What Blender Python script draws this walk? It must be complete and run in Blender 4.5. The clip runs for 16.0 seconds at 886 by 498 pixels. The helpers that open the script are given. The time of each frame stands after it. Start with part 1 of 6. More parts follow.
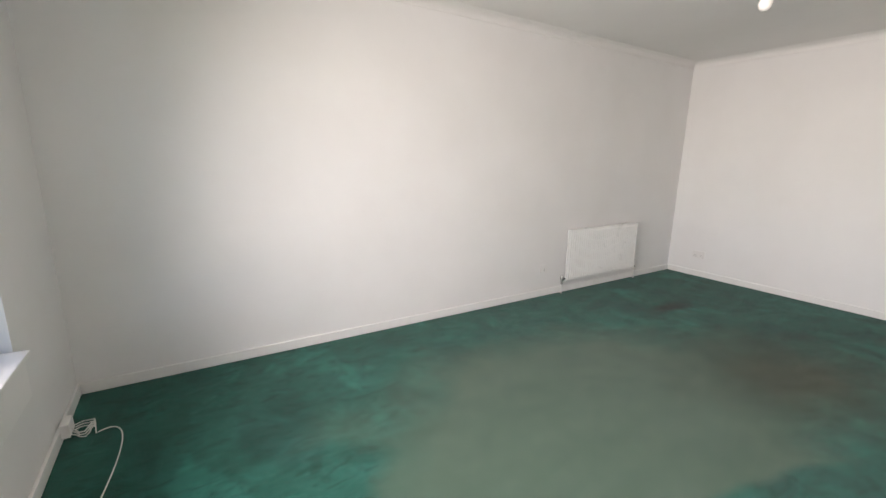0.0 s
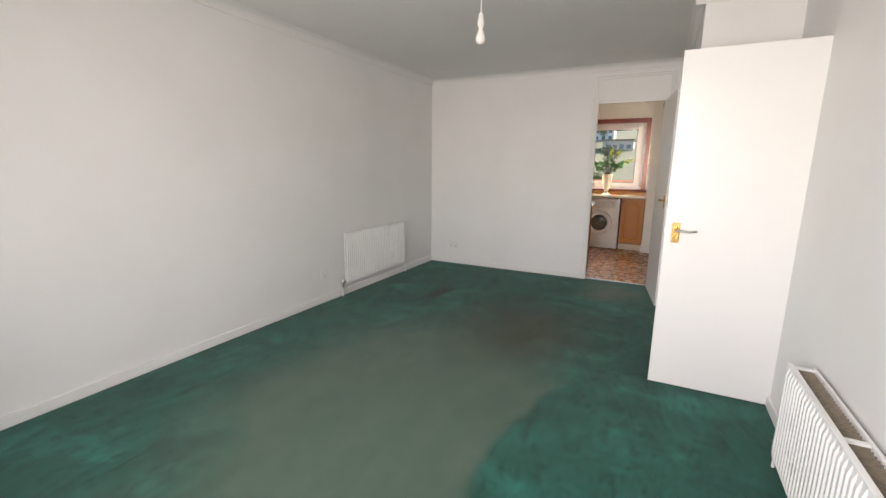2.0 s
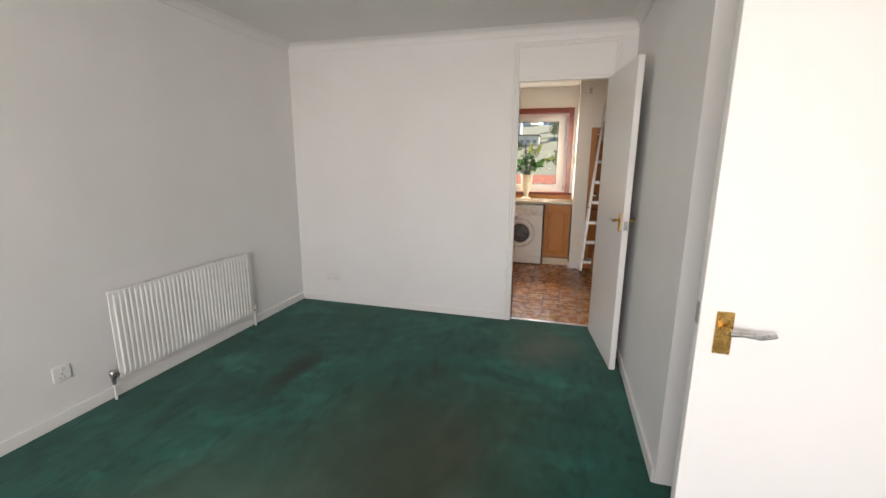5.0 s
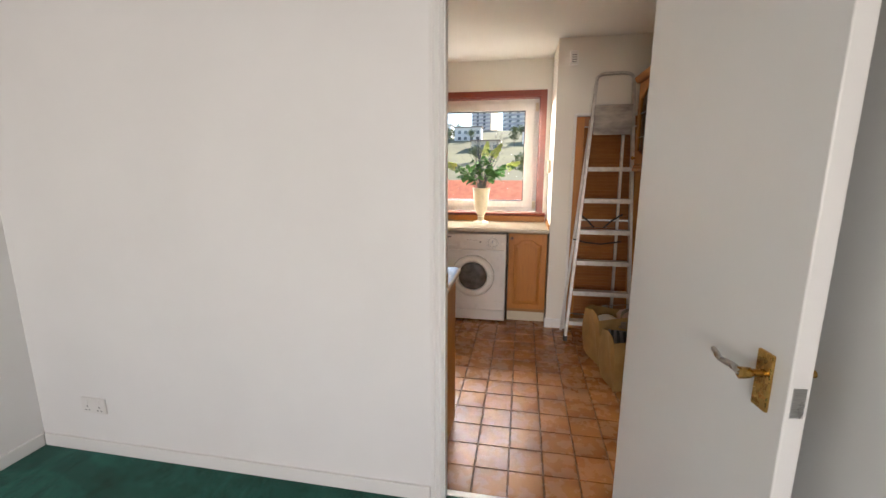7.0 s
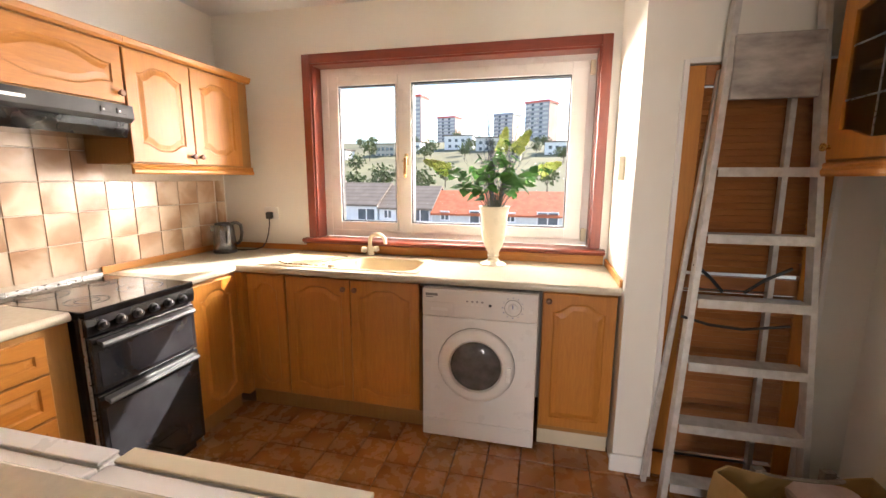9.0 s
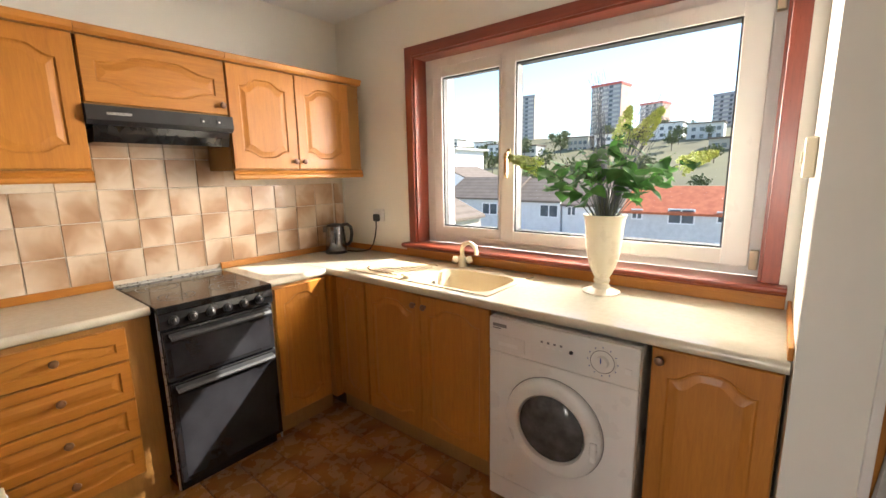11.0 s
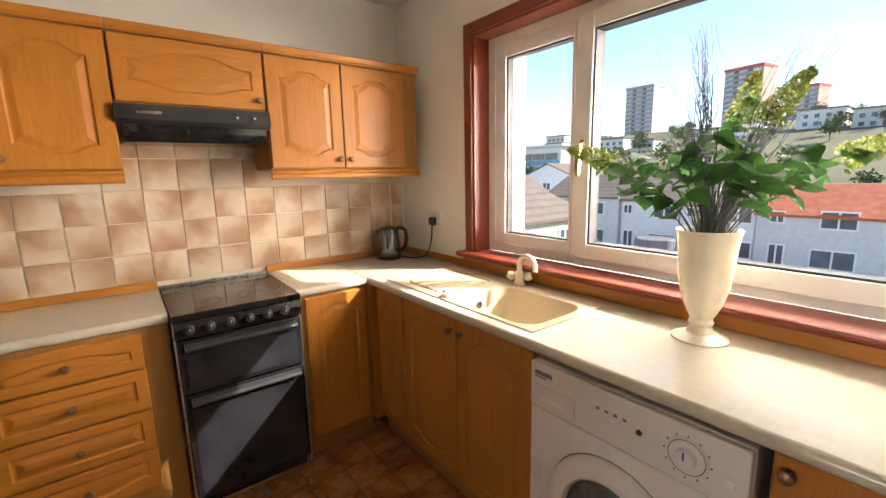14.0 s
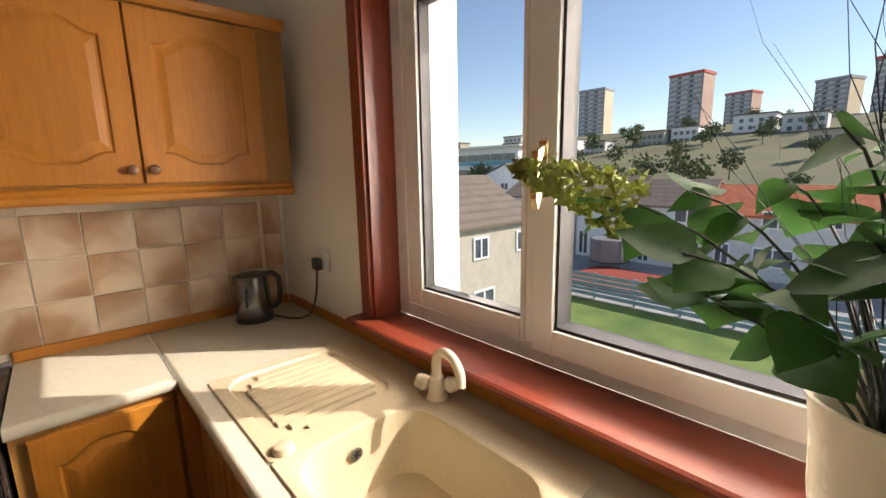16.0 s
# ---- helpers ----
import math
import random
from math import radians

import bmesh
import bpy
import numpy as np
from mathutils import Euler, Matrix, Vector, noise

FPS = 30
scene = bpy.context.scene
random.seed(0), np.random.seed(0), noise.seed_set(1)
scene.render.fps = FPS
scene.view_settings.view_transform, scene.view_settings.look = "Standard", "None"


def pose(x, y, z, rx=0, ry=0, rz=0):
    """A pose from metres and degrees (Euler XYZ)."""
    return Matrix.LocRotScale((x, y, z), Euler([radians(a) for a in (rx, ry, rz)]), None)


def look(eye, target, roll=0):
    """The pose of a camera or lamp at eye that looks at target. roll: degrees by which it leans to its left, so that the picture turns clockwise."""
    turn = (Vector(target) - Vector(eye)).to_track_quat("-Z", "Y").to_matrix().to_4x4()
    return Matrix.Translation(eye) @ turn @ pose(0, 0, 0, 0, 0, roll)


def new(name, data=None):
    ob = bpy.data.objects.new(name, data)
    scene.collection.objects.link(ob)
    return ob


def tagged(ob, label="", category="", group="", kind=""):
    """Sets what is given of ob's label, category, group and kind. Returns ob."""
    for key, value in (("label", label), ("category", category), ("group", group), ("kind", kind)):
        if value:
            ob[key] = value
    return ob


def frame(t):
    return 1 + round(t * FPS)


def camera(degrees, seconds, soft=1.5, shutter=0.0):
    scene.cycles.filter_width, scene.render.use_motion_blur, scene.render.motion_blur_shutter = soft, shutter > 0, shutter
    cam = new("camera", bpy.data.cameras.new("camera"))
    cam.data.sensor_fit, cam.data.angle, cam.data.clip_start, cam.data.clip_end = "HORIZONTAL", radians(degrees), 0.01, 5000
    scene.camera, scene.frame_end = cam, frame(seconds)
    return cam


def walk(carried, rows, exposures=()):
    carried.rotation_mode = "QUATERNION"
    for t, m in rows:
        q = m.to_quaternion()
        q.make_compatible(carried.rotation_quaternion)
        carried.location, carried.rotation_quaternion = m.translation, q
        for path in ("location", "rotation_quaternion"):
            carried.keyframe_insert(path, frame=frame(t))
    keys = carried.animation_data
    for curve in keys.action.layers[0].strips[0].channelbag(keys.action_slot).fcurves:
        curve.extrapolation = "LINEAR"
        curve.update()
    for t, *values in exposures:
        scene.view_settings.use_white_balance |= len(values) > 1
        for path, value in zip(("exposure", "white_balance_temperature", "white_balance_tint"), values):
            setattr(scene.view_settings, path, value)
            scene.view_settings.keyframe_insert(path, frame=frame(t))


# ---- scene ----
cam = camera(93.2, 16.0)
PATH = [
    (0, (0.613, 0.472, 1.364), (1.65, 2.129, 0.939), 1.0),
    (0.5, (0.575, 0.463, 1.359), (1.959, 1.85, 0.958), 0.5),
    (1, (0.59, 0.456, 1.364), (2.167, 1.62, 0.968), 0.5),
    (1.5, (0.581, 0.466, 1.364), (2.268, 1.466, 0.973), 0.7),
    (2, (0.577, 0.501, 1.36), (2.325, 1.393, 0.974), 0.6),
    (2.5, (0.606, 0.533, 1.356), (2.387, 1.356, 0.971), 0.6),
    (3, (0.746, 0.556, 1.365), (2.549, 1.332, 0.98), 0.5),
    (3.5, (0.975, 0.586, 1.381), (2.796, 1.318, 0.997), 0.3),
    (3.7, (1.103, 0.617, 1.382), (2.933, 1.324, 0.992), 0.2),
    (5.8, (3.027, 0.918, 1.487), (4.939, 1.35, 1.088), 0.5),
    (6, (3.245, 0.926, 1.495), (5.161, 1.339, 1.1), 0.4),
    (6.5, (3.773, 0.941, 1.474), (5.698, 1.32, 1.085), 0.2),
    (7, (4.317, 0.936, 1.462), (6.246, 1.298, 1.079), 0.0),
    (7.5, (4.795, 0.977, 1.444), (6.733, 1.31, 1.077), -0.0),
    (8, (5.288, 1.024, 1.422), (7.228, 1.353, 1.062), 0.1),
    (8.5, (5.722, 1.049, 1.425), (7.655, 1.417, 1.068), 0.1),
    (8.7, (5.891, 1.065, 1.418), (7.821, 1.459, 1.071), 0.2),
    (10.8, (6.762, 0.816, 1.439), (8.35, 1.98, 1.089), -0.9),
    (11, (6.735, 0.75, 1.439), (8.268, 1.987, 1.089), -1.0),
    (11.5, (6.698, 0.612, 1.438), (8.096, 1.999, 1.089), -1.1),
    (12, (6.676, 0.535, 1.426), (7.966, 2.024, 1.08), -1.2),
    (12.5, (6.675, 0.519, 1.416), (7.894, 2.066, 1.068), -1.2),
    (13, (6.778, 0.613, 1.406), (7.956, 2.192, 1.058), -1.2),
    (13.5, (6.992, 0.74, 1.42), (8.16, 2.325, 1.065), -1.3),
    (14, (7.194, 0.829, 1.439), (8.384, 2.397, 1.087), -1.3),
    (14.5, (7.423, 0.969, 1.472), (8.654, 2.502, 1.111), -1.2),
    (15, (7.64, 1.107, 1.470), (8.912, 2.608, 1.117), -1.4),
    (15.5, (7.845, 1.255, 1.489), (9.161, 2.717, 1.132), -1.3),
    (16, (7.978, 1.385, 1.504), (9.312, 2.832, 1.145), -1.1),
]
# seconds, stops, white balance
EXPOSURES = [(0.0, 2.05, 6500, 13), (1.0, 1.75, 6500, 12), (3.5, 1.7, 6500, 12), (6.0, 1.9, 6500, 12), (7.0, 1.95, 6500, 13), (8.0, 1.85, 6500, 14), (8.7, 2.2, 6600, 15), (11.0, 1.8, 6500, 10), (13.0, 1.7, 6500, 10), (14.5, 1.4, 6700, 13), (16.0, 0.7, 6900, 13)]
walk(cam, [(t, look(eye, target, roll)) for t, eye, target, roll in PATH], EXPOSURES)

import bmesh
import numpy
from math import sin, cos, pi, atan2, sqrt

# ---- light ----
SUN_WAY = Vector((-0.76, 0.65, -0.72)).normalized()
world = bpy.data.worlds.new("sky")
bpy.context.scene.world = world
world.use_nodes = True
wn = world.node_tree
sky = wn.nodes.new("ShaderNodeTexSky")
sky.sky_type = "NISHITA"
sky.sun_disc = False
sky.sun_elevation = radians(36)
sky.sun_rotation = radians(130)
sky.air_density, sky.dust_density, sky.ozone_density = 1.0, 0.15, 2.0
wn.links.new(sky.outputs[0], wn.nodes["Background"].inputs[0])
wn.nodes["Background"].inputs[1].default_value = 0.105
sun = new("sun", bpy.data.lights.new("sun", "SUN"))
sun.data.energy, sun.data.angle, sun.data.color = 4.2, radians(0.5), (1.0, 0.95, 0.87)
sun.matrix_world = look((0, 0, 0), SUN_WAY)
room_lamp = new("window_daylight", bpy.data.lights.new("window_daylight", "AREA"))
room_lamp.data.shape, room_lamp.data.size, room_lamp.data.size_y = "RECTANGLE", 1.8, 1.35
room_lamp.data.energy, room_lamp.data.color = 20, (1.0, 0.895, 0.835)
room_lamp.data.spread = radians(132)
room_lamp.matrix_world = look((-0.10, 1.25, 1.45), (3.0, 1.35, 1.0))

# Added fill outside, above the window and out of view, to brighten the kitchen.
kitchen_fill = new("recess_daylight", bpy.data.lights.new("recess_daylight", "AREA"))
kitchen_fill.data.shape, kitchen_fill.data.size, kitchen_fill.data.size_y = "RECTANGLE", 2.4, 0.7
kitchen_fill.data.energy, kitchen_fill.data.color = 55, (1.0, 0.89, 0.75)
kitchen_fill.matrix_world = look((10.60, 1.60, 3.02), (8.90, 1.66, 1.62))

# Unseen fill added off to the right, lifting the back wall and its cabinets.
side_fill = new("window_side_daylight", bpy.data.lights.new("window_side_daylight", "AREA"))
side_fill.data.shape, side_fill.data.size, side_fill.data.size_y = "RECTANGLE", 1.5, 1.5
side_fill.data.energy, side_fill.data.color = 75, (1.0, 0.90, 0.78)
side_fill.matrix_world = look((11.4, -0.3, 1.75), (7.3, 3.0, 1.6))
# Strong hidden fill added far left outside, aimed at the dark kitchen side wall.
left_fill = new("window_left_daylight", bpy.data.lights.new("window_left_daylight", "AREA"))
left_fill.data.shape, left_fill.data.size, left_fill.data.size_y = "RECTANGLE", 1.0, 1.6
left_fill.data.energy, left_fill.data.color = 650, (1.0, 0.90, 0.78)
left_fill.matrix_world = look((12.5, 6.9, 2.1), (7.0, -0.25, 1.3))

# ---- materials ----
MATS = {}


def nodes_of(name):
    m = bpy.data.materials.new(name)
    m.use_nodes = True
    nt = m.node_tree
    return m, nt, nt.nodes["Principled BSDF"]


def ramp(nt, fac, stops):
    r = nt.nodes.new("ShaderNodeValToRGB")
    while len(r.color_ramp.elements) < len(stops):
        r.color_ramp.elements.new(0.5)
    for e, (p, c) in zip(r.color_ramp.elements, stops):
        e.position, e.color = p, (*c, 1)
    nt.links.new(fac, r.inputs[0])
    return r.outputs[0]


def noise(nt, scale, detail=4.0, stretch=(1, 1, 1), rough=0.55, offset=True, warp=0.0):
    tc = nt.nodes.new("ShaderNodeTexCoord")
    mp = nt.nodes.new("ShaderNodeMapping")
    mp.inputs["Scale"].default_value = stretch
    nt.links.new(tc.outputs["Object"], mp.inputs["Vector"])
    if offset:
        oi = nt.nodes.new("ShaderNodeObjectInfo")
        mul = nt.nodes.new("ShaderNodeMath")
        mul.operation = "MULTIPLY"
        mul.inputs[1].default_value = 37.0
        nt.links.new(oi.outputs["Random"], mul.inputs[0])
        nt.links.new(mul.outputs[0], mp.inputs["Location"])
    n = nt.nodes.new("ShaderNodeTexNoise")
    n.inputs["Scale"].default_value, n.inputs["Detail"].default_value, n.inputs["Roughness"].default_value = scale, detail, rough
    n.inputs["Distortion"].default_value = warp
    nt.links.new(mp.outputs[0], n.inputs["Vector"])
    return n.outputs["Fac"]


def mix(nt, fac, a, b, kind="MIX"):
    m = nt.nodes.new("ShaderNodeMix")
    m.data_type, m.blend_type = "RGBA", kind
    for value, socket in ((fac, m.inputs[0]), (a, m.inputs[6]), (b, m.inputs[7])):
        if isinstance(value, (int, float)):
            socket.default_value = value
        elif isinstance(value, tuple):
            socket.default_value = (*value, 1)
        else:
            nt.links.new(value, socket)
    return m.outputs[2]


def bump(nt, bsdf, height, strength, distance=0.002):
    b = nt.nodes.new("ShaderNodeBump")
    b.inputs["Strength"].default_value, b.inputs["Distance"].default_value = strength, distance
    nt.links.new(height, b.inputs["Height"])
    nt.links.new(b.outputs[0], bsdf.inputs["Normal"])


def surface(name, low, high, scale=6.0, rough=0.5, metal=0.0, fine=0.0, fine_scale=150.0, stretch=(1, 1, 1), coat=0.0, rough_var=0.0, detail=5.0, spec=0.5):
    """A surface whose colour wanders between two tones, with a fine relief."""
    m, nt, b = nodes_of(name)
    n = noise(nt, scale, detail, stretch)
    nt.links.new(ramp(nt, n, [(0.3, low), (0.7, high)]), b.inputs["Base Color"])
    b.inputs["Roughness"].default_value, b.inputs["Metallic"].default_value = rough, metal
    b.inputs["Coat Weight"].default_value, b.inputs["Coat Roughness"].default_value = coat, 0.12
    b.inputs["Specular IOR Level"].default_value = spec
    if rough_var:
        r = ramp(nt, noise(nt, scale * 2.3, 4), [(0.3, (rough - rough_var,) * 3), (0.7, (rough + rough_var,) * 3)])
        nt.links.new(r, b.inputs["Roughness"])
    if fine:
        bump(nt, b, noise(nt, fine_scale, 3), fine)
    MATS[name] = m
    return m


def wood(name, dark, mid, light, axis="Z", rough=0.46, coat=0.08):
    """Varnished wood with long grain along one axis and a slow tone change from piece to piece."""
    m, nt, b = nodes_of(name)
    st = {"X": (1.2, 14, 14), "Y": (14, 1.2, 14), "Z": (14, 14, 1.2)}[axis]
    grain = noise(nt, 3.0, 7.0, st, 0.62, True, 1.1)
    fine = noise(nt, 16.0, 5.0, st, 0.7)
    slow = noise(nt, 1.7, 2.0)
    c = ramp(nt, grain, [(0.28, dark), (0.5, mid), (0.75, light)])
    c = mix(nt, 0.30, c, ramp(nt, fine, [(0.35, dark), (0.65, light)]))
    c = mix(nt, 0.35, c, ramp(nt, slow, [(0.35, mid), (0.7, light)]))
    nt.links.new(c, b.inputs["Base Color"])
    nt.links.new(ramp(nt, fine, [(0.3, (rough - 0.07,) * 3), (0.7, (rough + 0.1,) * 3)]), b.inputs["Roughness"])
    b.inputs["Coat Weight"].default_value, b.inputs["Coat Roughness"].default_value = coat, 0.2
    bump(nt, b, fine, 0.12, 0.001)
    MATS[name] = m
    return m


wall_paint = surface("wall_paint", (0.76, 0.755, 0.745), (0.80, 0.797, 0.79), 1.6, 0.55, fine=0.12, fine_scale=160, rough_var=0.06)
kitchen_paint = surface("kitchen_paint", (0.77, 0.745, 0.68), (0.81, 0.79, 0.73), 1.5, 0.5, fine=0.12, fine_scale=150, rough_var=0.06)
ceiling_paint = surface("ceiling_paint", (0.74, 0.735, 0.72), (0.79, 0.785, 0.77), 1.2, 0.7, fine=0.25, fine_scale=90)
gloss_paint = surface("gloss_paint", (0.78, 0.775, 0.76), (0.80, 0.795, 0.78), 2.0, 0.30, fine=0.06, fine_scale=28, rough_var=0.012)
white_enamel = surface("white_enamel", (0.79, 0.79, 0.78), (0.83, 0.83, 0.82), 3.0, 0.28, rough_var=0.01)
white_plastic = surface("white_plastic", (0.74, 0.73, 0.71), (0.79, 0.785, 0.77), 4.0, 0.42)
cream_plastic = surface("cream_plastic", (0.62, 0.55, 0.40), (0.70, 0.63, 0.48), 4.0, 0.45)
pvc = surface("window_plastic", (0.76, 0.755, 0.74), (0.81, 0.805, 0.79), 3.0, 0.3, rough_var=0.05)
gasket = surface("black_gasket", (0.012, 0.012, 0.013), (0.025, 0.025, 0.026), 20, 0.5)
oak_up = wood("oak_upright", (0.31, 0.105, 0.010), (0.44, 0.165, 0.017), (0.54, 0.225, 0.029), "Z")
oak_x = wood("oak_along", (0.31, 0.105, 0.010), (0.44, 0.165, 0.017), (0.54, 0.225, 0.029), "X")
oak_y = wood("oak_across", (0.31, 0.105, 0.010), (0.44, 0.165, 0.017), (0.54, 0.225, 0.029), "Y")
oak_dull = wood("oak_laminate", (0.24, 0.105, 0.022), (0.31, 0.15, 0.034), (0.38, 0.195, 0.05), "Z", 0.5, 0.05)
mahogany_z = wood("mahogany_upright", (0.13, 0.020, 0.010), (0.20, 0.034, 0.016), (0.27, 0.055, 0.026), "Z", 0.33, 0.3)
mahogany_y = wood("mahogany_across", (0.13, 0.020, 0.010), (0.20, 0.034, 0.016), (0.27, 0.055, 0.026), "Y", 0.33, 0.3)
louvre_wood = wood("louvre_wood", (0.22, 0.075, 0.02), (0.31, 0.115, 0.03), (0.40, 0.165, 0.045), "Y", 0.42, 0.15)
knob_wood = surface("knob_wood", (0.16, 0.075, 0.035), (0.26, 0.14, 0.08), 60, 0.3, 0.2)
worktop_mat = surface("worktop_laminate", (0.545, 0.505, 0.40), (0.60, 0.56, 0.455), 45, 0.12, rough_var=0.02, detail=8)
sink_mat = surface("sink_composite", (0.49, 0.40, 0.265), (0.57, 0.48, 0.335), 220, 0.38, fine=0.06, fine_scale=300)
black_enamel = surface("black_enamel", (0.008, 0.008, 0.010), (0.018, 0.018, 0.02), 5, 0.16, rough_var=0.05)
hob_glass = surface("hob_glass", (0.006, 0.006, 0.007), (0.02, 0.02, 0.02), 9, 0.08, rough_var=0.04)
hob_ring = surface("hob_ring", (0.05, 0.05, 0.05), (0.09, 0.085, 0.08), 40, 0.3)
dark_plastic = surface("dark_plastic", (0.018, 0.018, 0.02), (0.035, 0.035, 0.038), 8, 0.4)
hood_mat = surface("hood_enamel", (0.020, 0.020, 0.022), (0.036, 0.036, 0.038), 6, 0.32)
steel = surface("brushed_steel", (0.42, 0.42, 0.42), (0.58, 0.57, 0.56), 40, 0.3, 1.0, stretch=(1, 1, 12), rough_var=0.06)
dark_steel = surface("dark_steel", (0.16, 0.165, 0.17), (0.25, 0.25, 0.26), 30, 0.22, 1.0)
aluminium = surface("painted_aluminium", (0.50, 0.49, 0.47), (0.68, 0.67, 0.65), 24, 0.42, 0.6, fine=0.15, fine_scale=60, rough_var=0.12)
brass = surface("aged_brass", (0.40, 0.235, 0.06), (0.62, 0.40, 0.13), 35, 0.28, 1.0, rough_var=0.1)
gold_handle = surface("window_handle_metal", (0.62, 0.50, 0.28), (0.74, 0.62, 0.38), 20, 0.25, 1.0)
vase_mat = surface("cream_ceramic", (0.70, 0.64, 0.50), (0.76, 0.70, 0.56), 5, 0.28, rough_var=0.05)
tap_mat = surface("cream_tap_enamel", (0.66, 0.58, 0.43), (0.73, 0.65, 0.50), 8, 0.25)
kraft = surface("kraft_paper", (0.30, 0.185, 0.06), (0.42, 0.27, 0.095), 9, 0.7, fine=0.35, fine_scale=26, rough_var=0.1)
paper_white = surface("paper_white", (0.62, 0.60, 0.58), (0.74, 0.72, 0.70), 12, 0.7)
pink_cloth = surface("pink_cloth", (0.55, 0.40, 0.38), (0.66, 0.52, 0.50), 15, 0.85, fine=0.3)
tape_grey = surface("grey_webbing", (0.20, 0.17, 0.13), (0.30, 0.26, 0.20), 60, 0.6)
red_print = surface("red_print", (0.45, 0.02, 0.03), (0.55, 0.03, 0.04), 20, 0.5)
blue_print = surface("blue_print", (0.02, 0.08, 0.30), (0.03, 0.10, 0.36), 20, 0.5)
grey_print = surface("grey_print", (0.16, 0.16, 0.17), (0.22, 0.22, 0.23), 20, 0.5)
black_rubber = surface("black_rubber", (0.012, 0.012, 0.012), (0.03, 0.03, 0.03), 20, 0.55)
cable_white = surface("cable_white", (0.66, 0.65, 0.62), (0.74, 0.73, 0.70), 10, 0.4)
leaf_mat = surface("leaf_green", (0.020, 0.066, 0.024), (0.052, 0.128, 0.043), 16, 0.62, fine=0.2, fine_scale=70, spec=0.12)
leaf_nt = leaf_mat.node_tree
leaf_tr = leaf_nt.nodes.new("ShaderNodeBsdfTranslucent")
leaf_tr.inputs["Color"].default_value = (0.055, 0.15, 0.03, 1)
leaf_mx = leaf_nt.nodes.new("ShaderNodeMixShader")
leaf_mx.inputs[0].default_value = 0.3
leaf_nt.links.new(leaf_nt.nodes["Principled BSDF"].outputs[0], leaf_mx.inputs[1])
leaf_nt.links.new(leaf_tr.outputs[0], leaf_mx.inputs[2])
leaf_nt.links.new(leaf_mx.outputs[0], leaf_nt.nodes["Material Output"].inputs["Surface"])
blossom_mat = surface("blossom_green", (0.40, 0.48, 0.11), (0.56, 0.62, 0.21), 60, 0.7, fine=0.4, fine_scale=120)
stem_mat = surface("dark_stem", (0.012, 0.022, 0.012), (0.035, 0.05, 0.022), 30, 0.5)
blade_mat = surface("blue_black_grass", (0.012, 0.02, 0.035), (0.03, 0.045, 0.07), 30, 0.4)
grout_floor = surface("floor_grout", (0.15, 0.07, 0.027), (0.21, 0.105, 0.045), 30, 0.85, fine=0.3)
grout_wall = surface("wall_grout", (0.58, 0.49, 0.38), (0.68, 0.59, 0.48), 30, 0.8, fine=0.3)
board_grey = surface("paint_splashed_board", (0.20, 0.185, 0.17), (0.52, 0.49, 0.46), 22, 0.65, fine=0.3, fine_scale=40, stretch=(1, 0.35, 1))

# Glass: clear, with its shadow let through on the panes.
glass, gnt, gb = nodes_of("window_glass")
gb.inputs["Base Color"].default_value = (1, 1, 1, 1)
gb.inputs["Transmission Weight"].default_value, gb.inputs["Roughness"].default_value, gb.inputs["IOR"].default_value = 1.0, 0.0, 1.03
bulb_glass, gnt, gb = nodes_of("pearl_bulb_glass")
gb.inputs["Base Color"].default_value = (0.82, 0.80, 0.77, 1)
gb.inputs["Roughness"].default_value = 0.25
dark_glass = surface("door_glass", (0.010, 0.010, 0.012), (0.03, 0.03, 0.034), 4, 0.06)
porthole_mat = surface("porthole_glass", (0.045, 0.045, 0.047), (0.13, 0.13, 0.13), 14, 0.10)
leaded, lnt, lb = nodes_of("leaded_glass")
lb.inputs["Base Color"].default_value = (0.75, 0.78, 0.76, 1)
lb.inputs["Transmission Weight"].default_value, lb.inputs["Roughness"].default_value = 1.0, 0.03
lb.inputs["IOR"].default_value = 1.1

# Tiles: each piece has its own tone and a cloudy glaze.
floor_tile_mat, nt, b = nodes_of("terracotta_tile")
oi = nt.nodes.new("ShaderNodeObjectInfo")
cloud = noise(nt, 6, 3)
base = ramp(nt, cloud, [(0.30, (0.35, 0.150, 0.045)), (0.52, (0.41, 0.185, 0.060)), (0.75, (0.47, 0.225, 0.080))])
tone = ramp(nt, oi.outputs["Random"], [(0.0, (0.82, 0.80, 0.78)), (1.0, (1.08, 1.06, 1.04))])
nt.links.new(mix(nt, 1.0, base, tone, "MULTIPLY"), b.inputs["Base Color"])
tc = nt.nodes.new("ShaderNodeTexCoord")
smoke = nt.nodes.new("ShaderNodeVectorMath")
smoke.operation = "MULTIPLY_ADD"
smoke.inputs[1].default_value = (7.0, 5.0, 0)
smoke.inputs[2].default_value = (0.35, 0.30, 0)
nt.links.new(tc.outputs["Object"], smoke.inputs[0])
far = nt.nodes.new("ShaderNodeVectorMath")
far.operation = "LENGTH"
nt.links.new(smoke.outputs[0], far.inputs[0])
edge = ramp(nt, far.outputs["Value"], [(0.45, (1.0, 1.0, 1.0)), (1.0, (0.72, 0.66, 0.60))])
nt.links.new(mix(nt, 1.0, mix(nt, 1.0, base, tone, "MULTIPLY"), edge, "MULTIPLY"), b.inputs["Base Color"])
nt.links.new(ramp(nt, noise(nt, 14, 5), [(0.3, (0.20,) * 3), (0.7, (0.34,) * 3)]), b.inputs["Roughness"])
bump(nt, b, noise(nt, 14, 2), 0.05, 0.003)
wall_tile_mat, nt, b = nodes_of("beige_wall_tile")
oi = nt.nodes.new("ShaderNodeObjectInfo")
